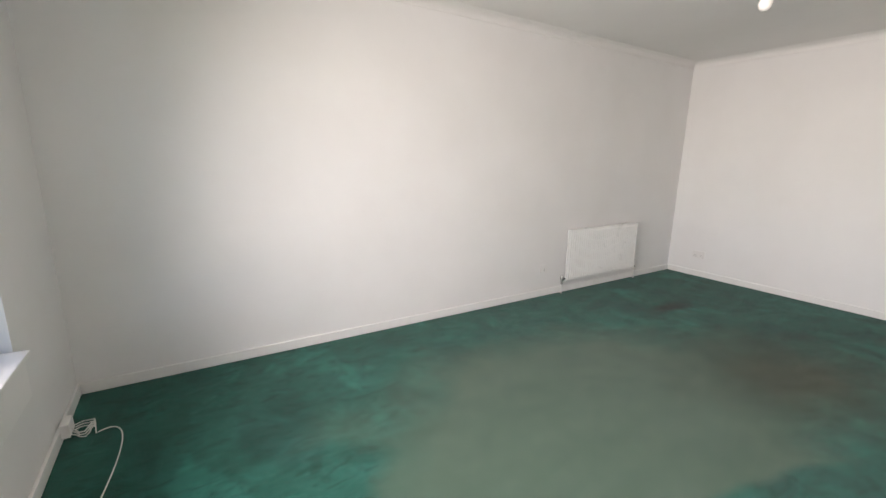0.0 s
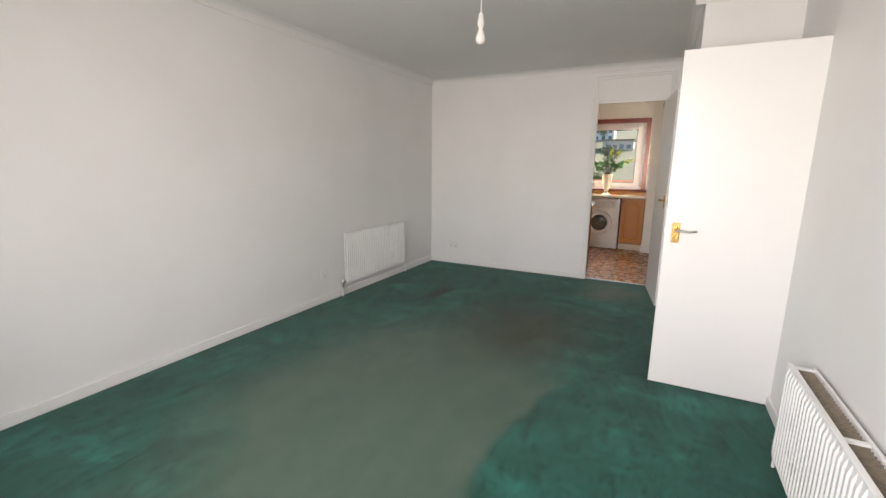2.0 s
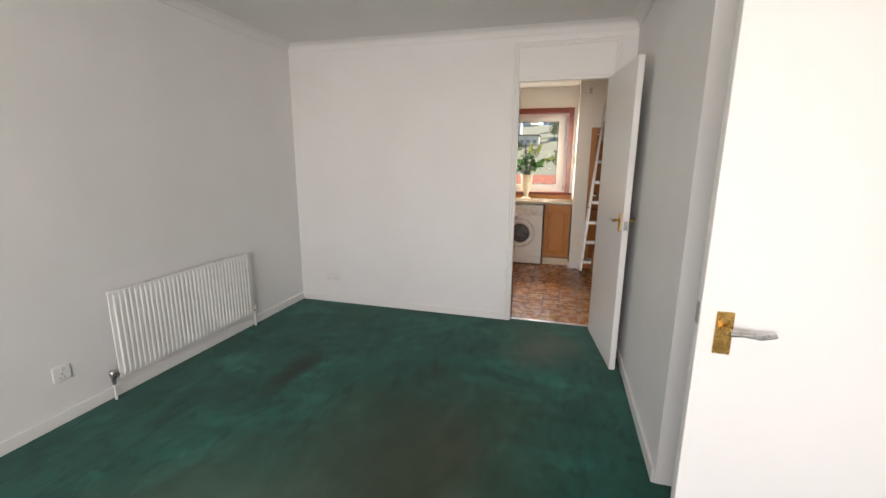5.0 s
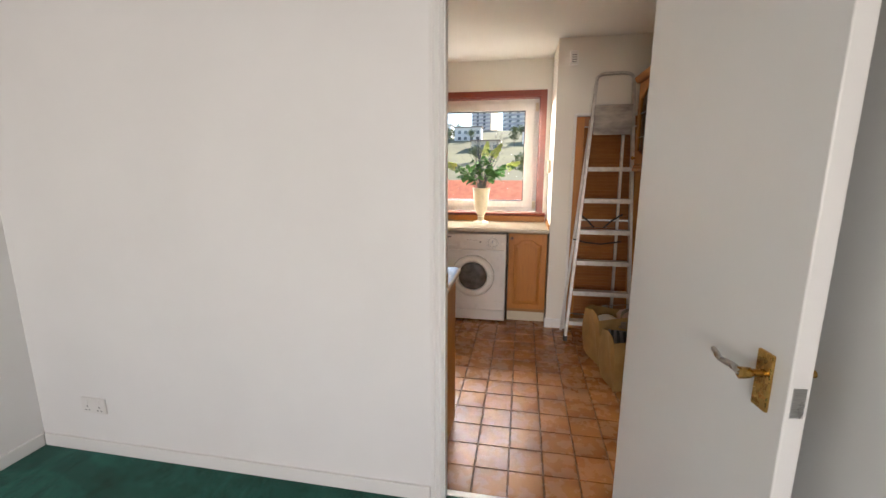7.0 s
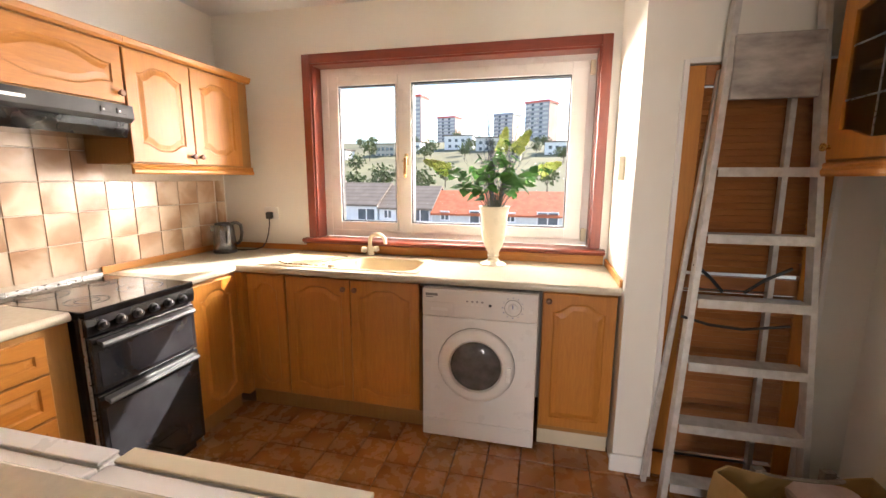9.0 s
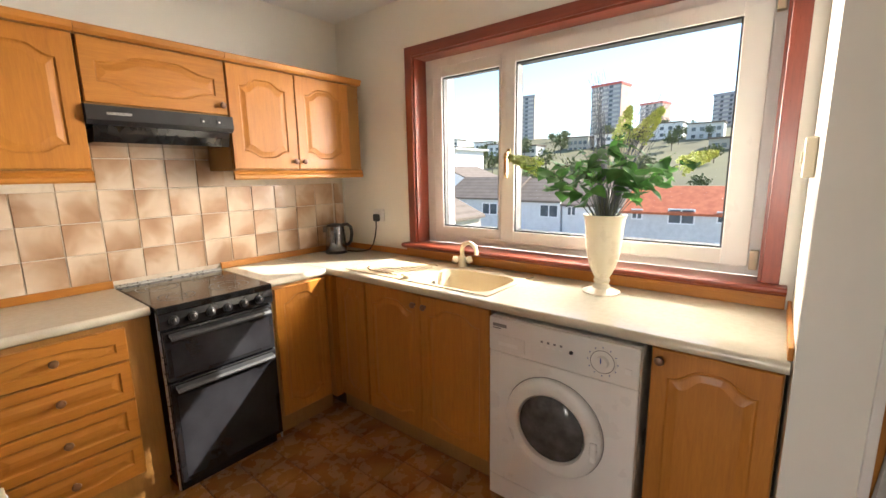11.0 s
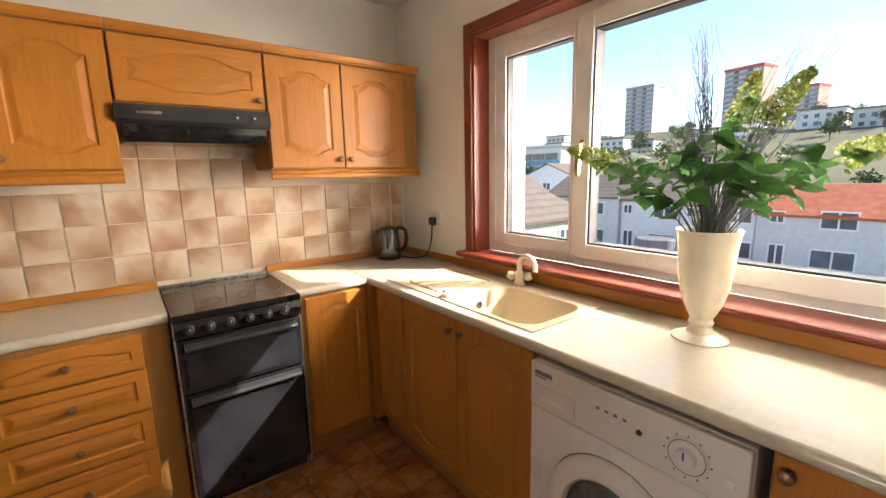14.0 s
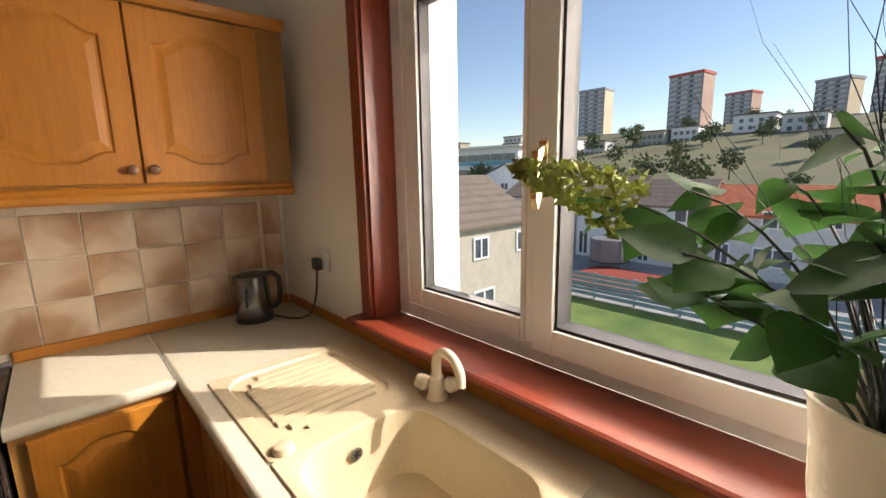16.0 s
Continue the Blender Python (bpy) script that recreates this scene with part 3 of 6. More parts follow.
# ---- radiators ----
def radiator(label, at, rz, width, z0, z1, double):
    """A pressed steel panel radiator with fluted front, standing off the wall behind it (local y = 0)."""
    r = thing("radiator", label, "radiator", at=at, rz=rz)
    yf = -0.125 if double else -0.075
    bm = bm_new()
    n = int(width / 0.034)
    pts = []
    for k in range(n):
        x = -width / 2 + 0.02 + (width - 0.04) * k / n
        w = (width - 0.04) / n
        for fx, d in ((0.08, 0.0), (0.2, 0.009), (0.62, 0.009), (0.74, 0.0)):
            pts.append((x + fx * w, yf + 0.009 - d))
    pts = [(-width / 2, yf + 0.009)] + pts + [(width / 2, yf + 0.009)]
    rows = [[bm.verts.new((x, y if 0 < j < 3 else yf + 0.009, z)) for x, y in pts] for j, z in enumerate((z0, z0 + 0.035, z1 - 0.035, z1))]
    for a, c in zip(rows, rows[1:]):
        for k in range(len(pts) - 1):
            bm.faces.new((a[k], a[k + 1], c[k + 1], c[k]))
    bx(bm, -width / 2, width / 2, yf + 0.010, yf + 0.020, z0, z1)
    part("panel", bm, white_enamel, r)
    if double:
        part("panel", boxes((-width / 2, width / 2, -0.030, -0.018, z0, z1), bevel=0.003), white_enamel, r)
        m = int(width / 0.022)
        fin = mesh_of("fin", boxes((0, 0.0015, yf + 0.021, -0.031, z0 + 0.03, z1 - 0.012)), tape_grey)
        for k in range(m):
            o = new("fin", fin)
            o.parent = r
            o.location = (-width / 2 + 0.02 + (width - 0.04) * k / m, 0, 0)
        for x in (-width / 2 + 0.01, -0.17, 0.16, width / 2 - 0.03):
            part("top_bar", boxes((x, x + 0.02, yf + 0.0195, -0.0295, z1 - 0.012, z1 - 0.004)), white_enamel, r)
    part("top_rail", boxes((-width / 2, width / 2, yf + 0.004, yf + 0.026, z1, z1 + 0.008), bevel=0.003), white_enamel, r)
    for s in (-1, 1):
        v = part("valve", lathe(bm_new(), [(0.011, 0), (0.013, 0.02), (0.013, 0.05), (0.018, 0.052), (0.018, 0.085), (0.014, 0.09)], (s * (width / 2 + 0.03), yf + 0.03, z0 - 0.03), "Z", 14), white_plastic if s > 0 else steel, r, "", True)
        bm = bm_new()
        tube(bm, [(s * (width / 2 + 0.03), yf + 0.03, 0.0), (s * (width / 2 + 0.03), yf + 0.03, z0 - 0.028)], 0.0075, 10)
        part("pipe", bm, white_enamel, r, "", True)
        bm = bm_new()
        tube(bm, [(s * (width / 2 + 0.03), yf + 0.03, z0 + 0.012), (s * (width / 2 - 0.002), yf + 0.02, z0 + 0.03)], 0.011, 10)
        part("union", bm, dark_steel, r, "", True)
        part("bracket", boxes((s * width / 3 - 0.015, s * width / 3 + 0.015, yf + 0.02, -0.0005, z0 + 0.06, z0 + 0.10)), steel, r)
    return r


radiator("white panel radiator with vertical flutes on the long wall", (4.505, LRY, 0), 0, 1.17, 0.13, 0.665, False)
radiator("white double panel radiator low on the wall near the window", (2.06, RWY, 0), 180, 1.46, 0.075, 0.53, True)

# Pendant lamp
pend = thing("pendant_light", "bare white bulb on a short ceiling cord", "lamp", at=(3.09, 1.545, 0))
part("ceiling_rose", lathe(bm_new(), [(0.042, CEIL - 0.022), (0.040, CEIL - 0.008), (0.030, CEIL - 0.0005)], (0, 0, 0), "Z", 24), white_plastic, pend, "", True)
part("cord", tube(bm_new(), [(0, 0, CEIL - 0.02), (0.001, 0, 2.35), (0, 0, 2.24)], 0.0035, 8), cable_white, pend, "", True)
part("lamp_holder", lathe(bm_new(), [(0.008, 2.255), (0.014, 2.25), (0.017, 2.215), (0.021, 2.212), (0.021, 2.195), (0.015, 2.175)], (0, 0, 0), "Z", 18), white_plastic, pend, "", True)
part("bulb", lathe(bm_new(), [(0.012, 2.176), (0.014, 2.16), (0.022, 2.145), (0.029, 2.125), (0.030, 2.112), (0.024, 2.092), (0.010, 2.082)], (0, 0, 0), "Z", 20), bulb_glass, pend, "pearl white glass bulb", True)

# Living room window behind the walk, with its sill, and the phone cable in the corner.
win_lr = thing("window_2", "white plastic living room window with a deep white sill", "window", kind="structure")
for row in ((-0.22, -0.16, 0.302, 0.36, 0.60, 2.24), (-0.22, -0.16, 2.56, 2.618, 0.60, 2.24), (-0.22, -0.16, 0.36, 2.56, 0.60, 0.66), (-0.22, -0.16, 0.36, 2.56, 2.18, 2.24), (-0.22, -0.16, 1.43, 1.49, 0.66, 2.18)):
    part("window_frame", boxes(row), pvc, win_lr)
for y0, y1 in ((0.36, 1.43), (1.49, 2.56)):
    g = part("pane", boxes((-0.195, -0.187, y0, y1, 0.66, 2.18)), glass, win_lr)
    g.visible_shadow = False
part("window_sill", boxes((0.0005, 0.05, 0.27, 2.54, 0.44, 0.60), (-0.16, 0.065, 0.302, 2.56, 0.6005, 0.622), bevel=0.004), gloss_paint, win_lr)
pb = thing("phone_box", "white plastic phone box with a coiled cable on the skirting", "phone box", at=(0.016, 2.95, 0.06))
part("case", boxes((0.0005, 0.035, -0.05, 0.05, -0.035, 0.035), bevel=0.004), white_plastic, pb)
bm = bm_new()
pts = []
for k in range(46):
    a = k * 2 * pi / 15
    r = 0.055 + 0.008 * sin(k * 1.7)
    pts.append((0.07 + r * cos(a) * 0.8, 0.02 + r * sin(a), -0.053 + 0.0009 * k + 0.01 * sin(a * 2 + 1)))
for k in range(1, 22):
    f = k / 21
    pts.append((0.11 + 0.13 * sin(f * 2.4), 0.0 - 0.04 - 0.55 * f * f + 0.10 * sin(f * 3.1), -0.056))
tube(bm, pts, 0.0032, 6)
part("cable", bm, cable_white, pb, "thin white cable loosely coiled on the carpet", True)

# ---- kitchen window ----
win = thing("window_1", "white plastic window with two panes in a red-brown wooden surround", "window", kind="structure")
T = 0.055
for y0, y1 in ((WY0 - T, WY0 + 0.002), (WY1 - 0.002, WY1 + T)):
    part("architrave", boxes((KX - 0.016, KX - 0.0005, y0, y1, 1.002, WZ1 + T), bevel=0.003), mahogany_z, win)
part("architrave", boxes((KX - 0.0155, KX - 0.0005, WY0 + 0.002, WY1 - 0.002, WZ1 - 0.002, WZ1 + T), bevel=0.003), mahogany_y, win)
part("reveal_lining", boxes((KX - 0.002, 8.868, WY0, WY0 + 0.014, 1.002, WZ1)), mahogany_z, win)
part("reveal_lining", boxes((KX - 0.002, 8.868, WY1 - 0.014, WY1, 1.002, WZ1)), mahogany_z, win)
part("reveal_lining", boxes((KX - 0.002, 8.868, WY0 + 0.014, WY1 - 0.014, WZ1 - 0.014, WZ1)), mahogany_y, win)
bm = bm_new()
prism(bm, [(8.868, 0, 0.972), (8.868, 0, 1.0), (8.70, 0, 1.0), (8.692, 0, 0.996), (8.690, 0, 0.988), (8.694, 0, 0.978), (8.702, 0, 0.974), (8.712, 0, 0.966), (KX - 0.002, 0, 0.962), (KX - 0.002, 0, 0.972)], (0, 1, 0), 1.98)
sill = part("window_sill", bm, mahogany_y, win)
sill.location = (0, 0.70, 0)
FX0, FX1 = 8.868, 8.935
GZ0, GZ1 = 1.108, 2.03
LY0, LY1, BY0, BY1 = 2.05, 2.465, 0.930, 1.935
# fixed frame
for row in ((FX0, FX1, WY0 + 0.003, WY0 + 0.065, 1.0005, WZ1 - 0.003), (FX0, FX1, WY1 - 0.065, WY1 - 0.003, 1.0005, WZ1 - 0.003), (FX0, FX1, WY0 + 0.065, WY1 - 0.065, 1.0005, 1.05), (FX0, FX1, WY0 + 0.065, WY1 - 0.065, WZ1 - 0.062, WZ1 - 0.003), (FX0, FX1, 1.985, LY0 - 0.02, 1.05, WZ1 - 0.062)):
    part("window_frame", boxes(row, bevel=0.003), pvc, win)


def glazed_light(name, y0, y1, gy0, gy1, x0):
    s = part(name, boxes((x0, FX1, y0, gy0, 1.04, WZ1 - 0.055), (x0, FX1, gy1, y1, 1.04, WZ1 - 0.055), (x0, FX1, gy0, gy1, 1.04, GZ0), (x0, FX1, gy0, gy1, GZ1, WZ1 - 0.055), bevel=0.003), pvc, win)
    g = 0.008
    part("gasket", boxes((x0 + 0.012, FX1 - 0.01, gy0, gy0 + g, GZ0, GZ1), (x0 + 0.012, FX1 - 0.01, gy1 - g, gy1, GZ0, GZ1), (x0 + 0.012, FX1 - 0.01, gy0 + g, gy1 - g, GZ0, GZ0 + g), (x0 + 0.012, FX1 - 0.01, gy0 + g, gy1 - g, GZ1 - g, GZ1)), gasket, s)
    p = part("pane", boxes((8.905, 8.911, gy0 + 0.004, gy1 - 0.004, GZ0 + 0.004, GZ1 - 0.004)), glass, s)
    p.visible_shadow = False


glazed_light("sash", WY0 + 0.055, 1.995, BY0, BY1, FX0 - 0.018)
glazed_light("fixed_light", 2.035, WY1 - 0.055, LY0, LY1, FX0 + 0.004)
hnd = part("window_handle", boxes((8.838, 8.8495, 1.953, 1.978, 1.50, 1.575), bevel=0.003), gold_handle, win, "gold coloured lever handle")
bm = bm_new()
prism(bm, [(8.808, 1.956, 1.55), (8.838, 1.956, 1.565), (8.838, 1.956, 1.545), (8.824, 1.956, 1.535), (8.822, 1.956, 1.44), (8.812, 1.956, 1.415), (8.803, 1.956, 1.44)], (0, 1, 0), 0.019)
part("lever", bm, gold_handle, hnd)
bm = bm_new()
lathe(bm, [(0.007, 0), (0.007, 0.012)], (8.824, 1.987, 1.528), "X", 12)
part("lock", bm, steel, hnd, "small steel lock barrel", True)
for z in (1.07, 2.06):
    part("hinge", boxes((8.835, 8.8675, WY0 + 0.02, WY0 + 0.05, z - 0.04, z + 0.04), bevel=0.004), cream_plastic, win)

# ---- cabinets ----
def panel_outline(w, h, inset, top_rise, bottom_drop, n=14):
    """Outline of a door's field: straight sides, ogee top and bottom."""
    def rise(u, a):
        v = min(1.0, max(0.0, (0.5 - abs(u - 0.5)) / 0.5))
        v = min(1.0, max(0.0, (v - 0.12) / 0.62))
        return a * (3 * v * v - 2 * v * v * v)
    x0, x1, z0, z1 = inset, w - inset, inset + bottom_drop, h - inset - top_rise
    pts = []
    for k in range(n + 1):
        u = k / n
        pts.append((x0 + (x1 - x0) * u, z0 - rise(u, bottom_drop)))
    for k in range(n + 1):
        u = 1 - k / n
        pts.append((x0 + (x1 - x0) * u, z1 + rise(u, top_rise)))
    return pts


def door_front(w, h, top_rise=0.035, bottom_drop=0.03, rail=0.055, t=0.019, n=14):
    """A cathedral panel front: frame, groove and raised field. Local x across, z up, front at y = -t."""
    bm = bm_new()
    inner = panel_outline(w, h, rail, top_rise, bottom_drop, n)
    outer = []
    for k, (x, z) in enumerate(inner):
        u = (k if k <= n else 2 * n + 1 - k) / n
        outer.append((w * u, 0 if k <= n else h))
    small = lambda d: [(x + d * (1 if x < w / 2 - 1e-6 else -1) * min(1, abs(x - w / 2) / (w / 2 - rail) * 1.0), z + d * (1 if k <= n else -1)) for k, (x, z) in enumerate(inner)]
    edge = [(min(max(x, 0.003), w - 0.003), min(max(z, 0.003), h - 0.003)) for x, z in outer]
    loops = [[(x, 0, z) for x, z in outer], [(x, -t + 0.003, z) for x, z in outer], [(x, -t, z) for x, z in edge],
             [(x, -t, z) for x, z in inner], [(x, -t + 0.006, z) for x, z in small(0.006)], [(x, -t + 0.006, z) for x, z in small(0.013)],
             [(x, -t + 0.001, z) for x, z in small(0.034)]]
    rings = loft(bm, loops, True)
    bm.faces.new(rings[0][::-1])
    return bm


def knob(parent, x, z, y):
    bm = bm_new()
    lathe(bm, [(0.008, 0), (0.007, -0.008), (0.013, -0.014), (0.016, -0.020), (0.014, -0.026), (0.007, -0.029)], (x, y, z), "Y", 14)
    part("knob", bm, knob_wood, parent, "turned wooden knob", True)


def front(unit, name, x, z, w, h, y, rise=0.035, drop=0.03, knob_at=None, rail=0.055):
    d = part(name, door_front(w - 0.004, h - 0.004, rise, drop, rail), oak_up if h > w * 0.8 else oak_x, unit)
    d.location = (x + 0.002, y, z + 0.002)
    if knob_at:
        knob(d, knob_at[0] - x - 0.002, knob_at[1] - z - 0.002, -0.019)
    return d


def pelmet_profile(y, z):
    """Moulded rail under or over a wall cabinet, front toward -y."""
    return [(y, z), (y - 0.012, z), (y - 0.018, z + 0.008), (y - 0.018, z + 0.022), (y - 0.010, z + 0.032), (y - 0.014, z + 0.042), (y - 0.006, z + 0.05), (y, z + 0.05)]


def wall_cabinet(label, at, rz, width, depth, z0, z1, fronts, pelmet=True, cornice=True):
    """Wall unit, back at local y = 0, reaching to y = -depth. fronts: (x0, x1, z0, z1, knob side)."""
    c = thing("wall_cabinet", label, "cabinet", "kitchen cabinets", at=at, rz=rz)
    part("carcass", boxes((0, width, -depth + 0.02, -0.0005, z0, z1), bevel=0.001), oak_dull, c)
    for x0, x1, a, bz, side in fronts:
        rail = 0.06 if bz - a > 0.35 else 0.05
        kx = x1 - 0.028 if side > 0 else x0 + 0.028
        front(c, "door", x0, a, x1 - x0, bz - a, -depth + 0.0195, 0.04, 0.035, (kx, a + 0.045), rail)
    if pelmet:
        bm = bm_new()
        prism(bm, [(0, y, z) for y, z in pelmet_profile(-depth + 0.018, z0 - 0.05)], (1, 0, 0), width)
        part("pelmet", bm, oak_x, c)
    if cornice:
        bm = bm_new()
        prism(bm, [(0, -depth + 0.02, z1), (0, -depth - 0.006, z1), (0, -depth - 0.016, z1 + 0.012), (0, -depth - 0.022, z1 + 0.030), (0, -depth - 0.022, z1 + 0.036), (0, -depth + 0.02, z1 + 0.036)], (1, 0, 0), width)
        part("cornice", bm, oak_x, c)
    return c


CF = KY - 3.03
wall_cabinet("oak double wall cabinet with cathedral panel doors over the worktop", (6.35, KY, 0), 0, 0.868, CF, 1.48, 2.03, [(0.11, 0.488, 1.485, 2.025, 1), (0.49, 0.866, 1.485, 2.025, -1)])
wall_cabinet("low oak wall cabinet with one wide door above the cooker hood", (7.22, KY, 0), 0, 0.588, CF, 1.755, 2.03, [(0.002, 0.586, 1.76, 2.025, 1)], pelmet=False)
wall_cabinet("oak double wall cabinet with cathedral panel doors beside the window", (7.81, KY, 0), 0, 0.885, CF, 1.48, 2.03, [(0.002, 0.392, 1.485, 2.025, 1), (0.394, 0.785, 1.485, 2.025, -1)])
wall_cabinet("oak wall cabinets over the peninsula with plain end panel", (5.9765, 1.49, 0), 90, 1.50, 0.358, 1.46, 2.10, [(0.002, 0.37, 1.465, 2.095, 1), (0.372, 0.74, 1.465, 2.095, -1), (0.742, 1.11, 1.465, 2.095, 1)])


def base_cabinet(label, at, rz, width, depth, fronts, plinth=oak_dull, top=0.864):
    c = thing("base_cabinet", label, "cabinet", "kitchen cabinets", at=at, rz=rz)
    part("carcass", boxes((0, width, -depth + 0.02, -0.004, 0.10, top)), oak_dull, c)
    part("plinth", boxes((0, width, -depth + 0.05, -depth + 0.066, 0.0, 0.0995)), plinth, c)
    for name, x0, x1, a, bz, rise, drop, kx, kz in fronts:
        front(c, name, x0, a, x1 - x0, bz - a, -depth + 0.0195, rise, drop, (kx, kz) if kx else None, 0.05 if bz - a > 0.3 else 0.038)
    return c


bd = KY - 2.80
rows = []
for k, (a, bz) in enumerate(((0.705, 0.845), (0.53, 0.70), (0.355, 0.525), (0.18, 0.35))):
    rows.append(("drawer", 0.105, 0.57, a, bz, 0.02 if k == 0 else 0.0, 0.02 if k == 3 else 0.0, 0.337, (a + bz) / 2))
base_cabinet("oak drawer unit with four panelled drawers and wooden knobs", (6.62, KY, 0), 0, 0.66, bd, rows)
base_cabinet("narrow oak base cabinet with a cathedral panel door by the cooker", (7.812, KY, 0), 0, 0.385, bd, [("door", 0.03, 0.355, 0.115, 0.855, 0.04, 0.035, None, None)])
wd = KX - 8.215
base_cabinet("oak corner base cabinet with a narrow cathedral panel door", (KX, 2.80, 0), -90, 0.285, wd, [("door", 0.03, 0.282, 0.115, 0.855, 0.04, 0.035, None, None)])
base_cabinet("oak sink cabinet with two cathedral panel doors", (KX, 2.51, 0), -90, 0.82, wd, [("door", 0.002, 0.409, 0.115, 0.855, 0.045, 0.035, 0.375, 0.80), ("door", 0.411, 0.818, 0.115, 0.855, 0.045, 0.035, 0.445, 0.80)], top=0.70)
base_cabinet("oak base cabinet with one cathedral panel door beside the washing machine", (KX, 1.045, 0), -90, 0.355, wd, [("door", 0.002, 0.353, 0.13, 0.855, 0.045, 0.0, 0.03, 0.815)], cream_plastic)
single("cabinet_filler", boxes((8.176, 8.226, 2.772, 2.834, 0.10, 0.864)), oak_up, "oak filler post in the inner corner of the cabinets", "cabinet", "kitchen cabinets")
pen = thing("peninsula_panel", "plain oak end panel carrying the peninsula worktop", "panel", at=(0, 0, 0))
part("end_panel", boxes((6.03, 6.56, 1.285, 1.303, 0, 0.866)), oak_up, pen)
part("rear_panel", boxes((6.012, 6.029, 1.304, 2.7, 0, 0.866)), oak_up, pen)

# ---- worktops ----
WT0, WT1 = 0.867, 0.905


def worktop(name, label, x0, x1, y0, y1, roll):
    """A worktop with a rounded nose along the given sides."""
    bm = bm_new()
    bx(bm, x0, x1, y0, y1, WT0, WT1)
    h = (WT1 - WT0) / 2
    arc = [(h * sin(radians(a)) * 0.75, h * (1 - cos(radians(a)))) for a in range(0, 181, 20)]
    if "-y" in roll:
        prism(bm, [(x0, y0 + 0.0005 - d, WT0 + z) for d, z in arc], (1, 0, 0), x1 - x0)
    if "-x" in roll:
        prism(bm, [(x0 + 0.0005 - d, y0, WT0 + z) for d, z in arc], (0, 1, 0), y1 - y0)
    if "+x" in roll:
        prism(bm, [(x1 - 0.0005 + d, y0, WT0 + z) for d, z in arc], (0, 1, 0), y1 - y0)
    return single(name, bm, worktop_mat, label, "worktop", smooth=True)


worktop("worktop", "cream speckled laminate peninsula worktop with rounded edge", 5.977, 6.60, 1.275, KY - 0.001, "+x-y")
worktop("worktop", "cream speckled laminate worktop over the drawers", 6.612, 7.284, 2.815, KY - 0.001, "-y")
worktop("worktop", "short cream laminate worktop between cooker and corner", 7.808, 8.178, 2.815, KY - 0.001, "-y")
SX0, SX1, SY0, SY1 = 8.235, 8.69, 1.715, 2.70
bm = bm_new()
h = (WT1 - WT0) / 2
for row in ((8.193, SX0 + 0.02, 0.685, KY - 0.001), (SX1 - 0.01, KX - 0.001, 0.685, KY - 0.001), (SX0 + 0.02, SX1 - 0.01, 0.685, SY0 + 0.015), (SX0 + 0.02, SX1 - 0.01, SY1 - 0.015, KY - 0.001)):
    bx(bm, row[0], row[1], row[2], row[3], WT0, WT1)
prism(bm, [(8.1935 - h * sin(radians(a)) * 0.75, 0.685, WT0 + h * (1 - cos(radians(a)))) for a in range(0, 181, 20)], (0, 1, 0), KY - 0.686)
single("worktop", bm, worktop_mat, "long cream laminate worktop under the window with the sink", "worktop", smooth=True)
for row, mat, nm in (((6.30, 7.284, KY - 0.020, KY - 0.008, 0.9055, 0.945), oak_x, "back"), ((7.808, KX - 0.013, KY - 0.020, KY - 0.008, 0.9055, 0.945), oak_x, "back"), ((KX - 0.0125, KX - 0.0005, 0.70, KY - 0.021, 0.9055, 0.945), oak_y, "window"), ((8.20, KX - 0.013, 0.6805, 0.694, 0.9055, 0.945), oak_x, "end")):
    structure("trim_worktop_" + nm, boxes(row, bevel=0.003), mat, "narrow oak upstand strip along the worktop", "trim")
structure("trim_under_sill", boxes((KX - 0.02, KX - 0.0005, 0.70, 2.68, 0.9455, 0.9615), bevel=0.002), oak_y, "oak bead under the window sill", "trim")
structure("trim_worktop_joint", boxes((8.176, 8.181, 2.80, KY - 0.021, 0.9052, 0.907)), aluminium, "thin metal joint strip between the worktops", "trim")

# ---- sink ----
sink = thing("sink", "cream composite inset sink with ribbed drainer", "sink", at=(0, 0, 0))
bm = bm_new()
zt = WT1 + 0.005
bcx, bcy, bhx, bhy = 8.435, 1.975, 0.165, 0.215
ocy, ohy = (SY0 + 2.215) / 2, (2.215 - SY0) / 2
ocx, ohx = (SX0 + SX1) / 2, (SX1 - SX0) / 2
loft(bm, [rrect(ocx, ocy, ohx, ohy, 0.012, WT1 + 0.0005), rrect(ocx, ocy, ohx - 0.003, ohy, 0.012, zt), rrect(bcx, bcy, bhx + 0.012, bhy + 0.012, 0.085, zt), rrect(bcx, bcy, bhx + 0.004, bhy + 0.004, 0.08, zt - 0.004), rrect(bcx, bcy, bhx, bhy, 0.078, zt - 0.015), rrect(bcx, bcy, bhx - 0.012, bhy - 0.012, 0.07, zt - 0.13), rrect(bcx, bcy, bhx - 0.025, bhy - 0.025, 0.06, zt - 0.16), rrect(bcx, bcy, bhx - 0.06, bhy - 0.06, 0.04, zt - 0.172), rrect(bcx, bcy, 0.03, 0.03, 0.0299, zt - 0.176)])
part("bowl", bm, sink_mat, sink, "", True)
bm = bm_new()
dcy, dhy = (2.215 + SY1) / 2, (SY1 - 2.215) / 2
loft(bm, [rrect(ocx, dcy, ohx, dhy, 0.012, WT1 + 0.0005), rrect(ocx, dcy, ohx - 0.003, dhy, 0.012, zt), rrect(8.445, dcy + 0.015, 0.175, dhy - 0.045, 0.07, zt), rrect(8.445, dcy + 0.015, 0.17, dhy - 0.05, 0.066, zt - 0.008)])
part("drainer", bm, sink_mat, sink, "", True)
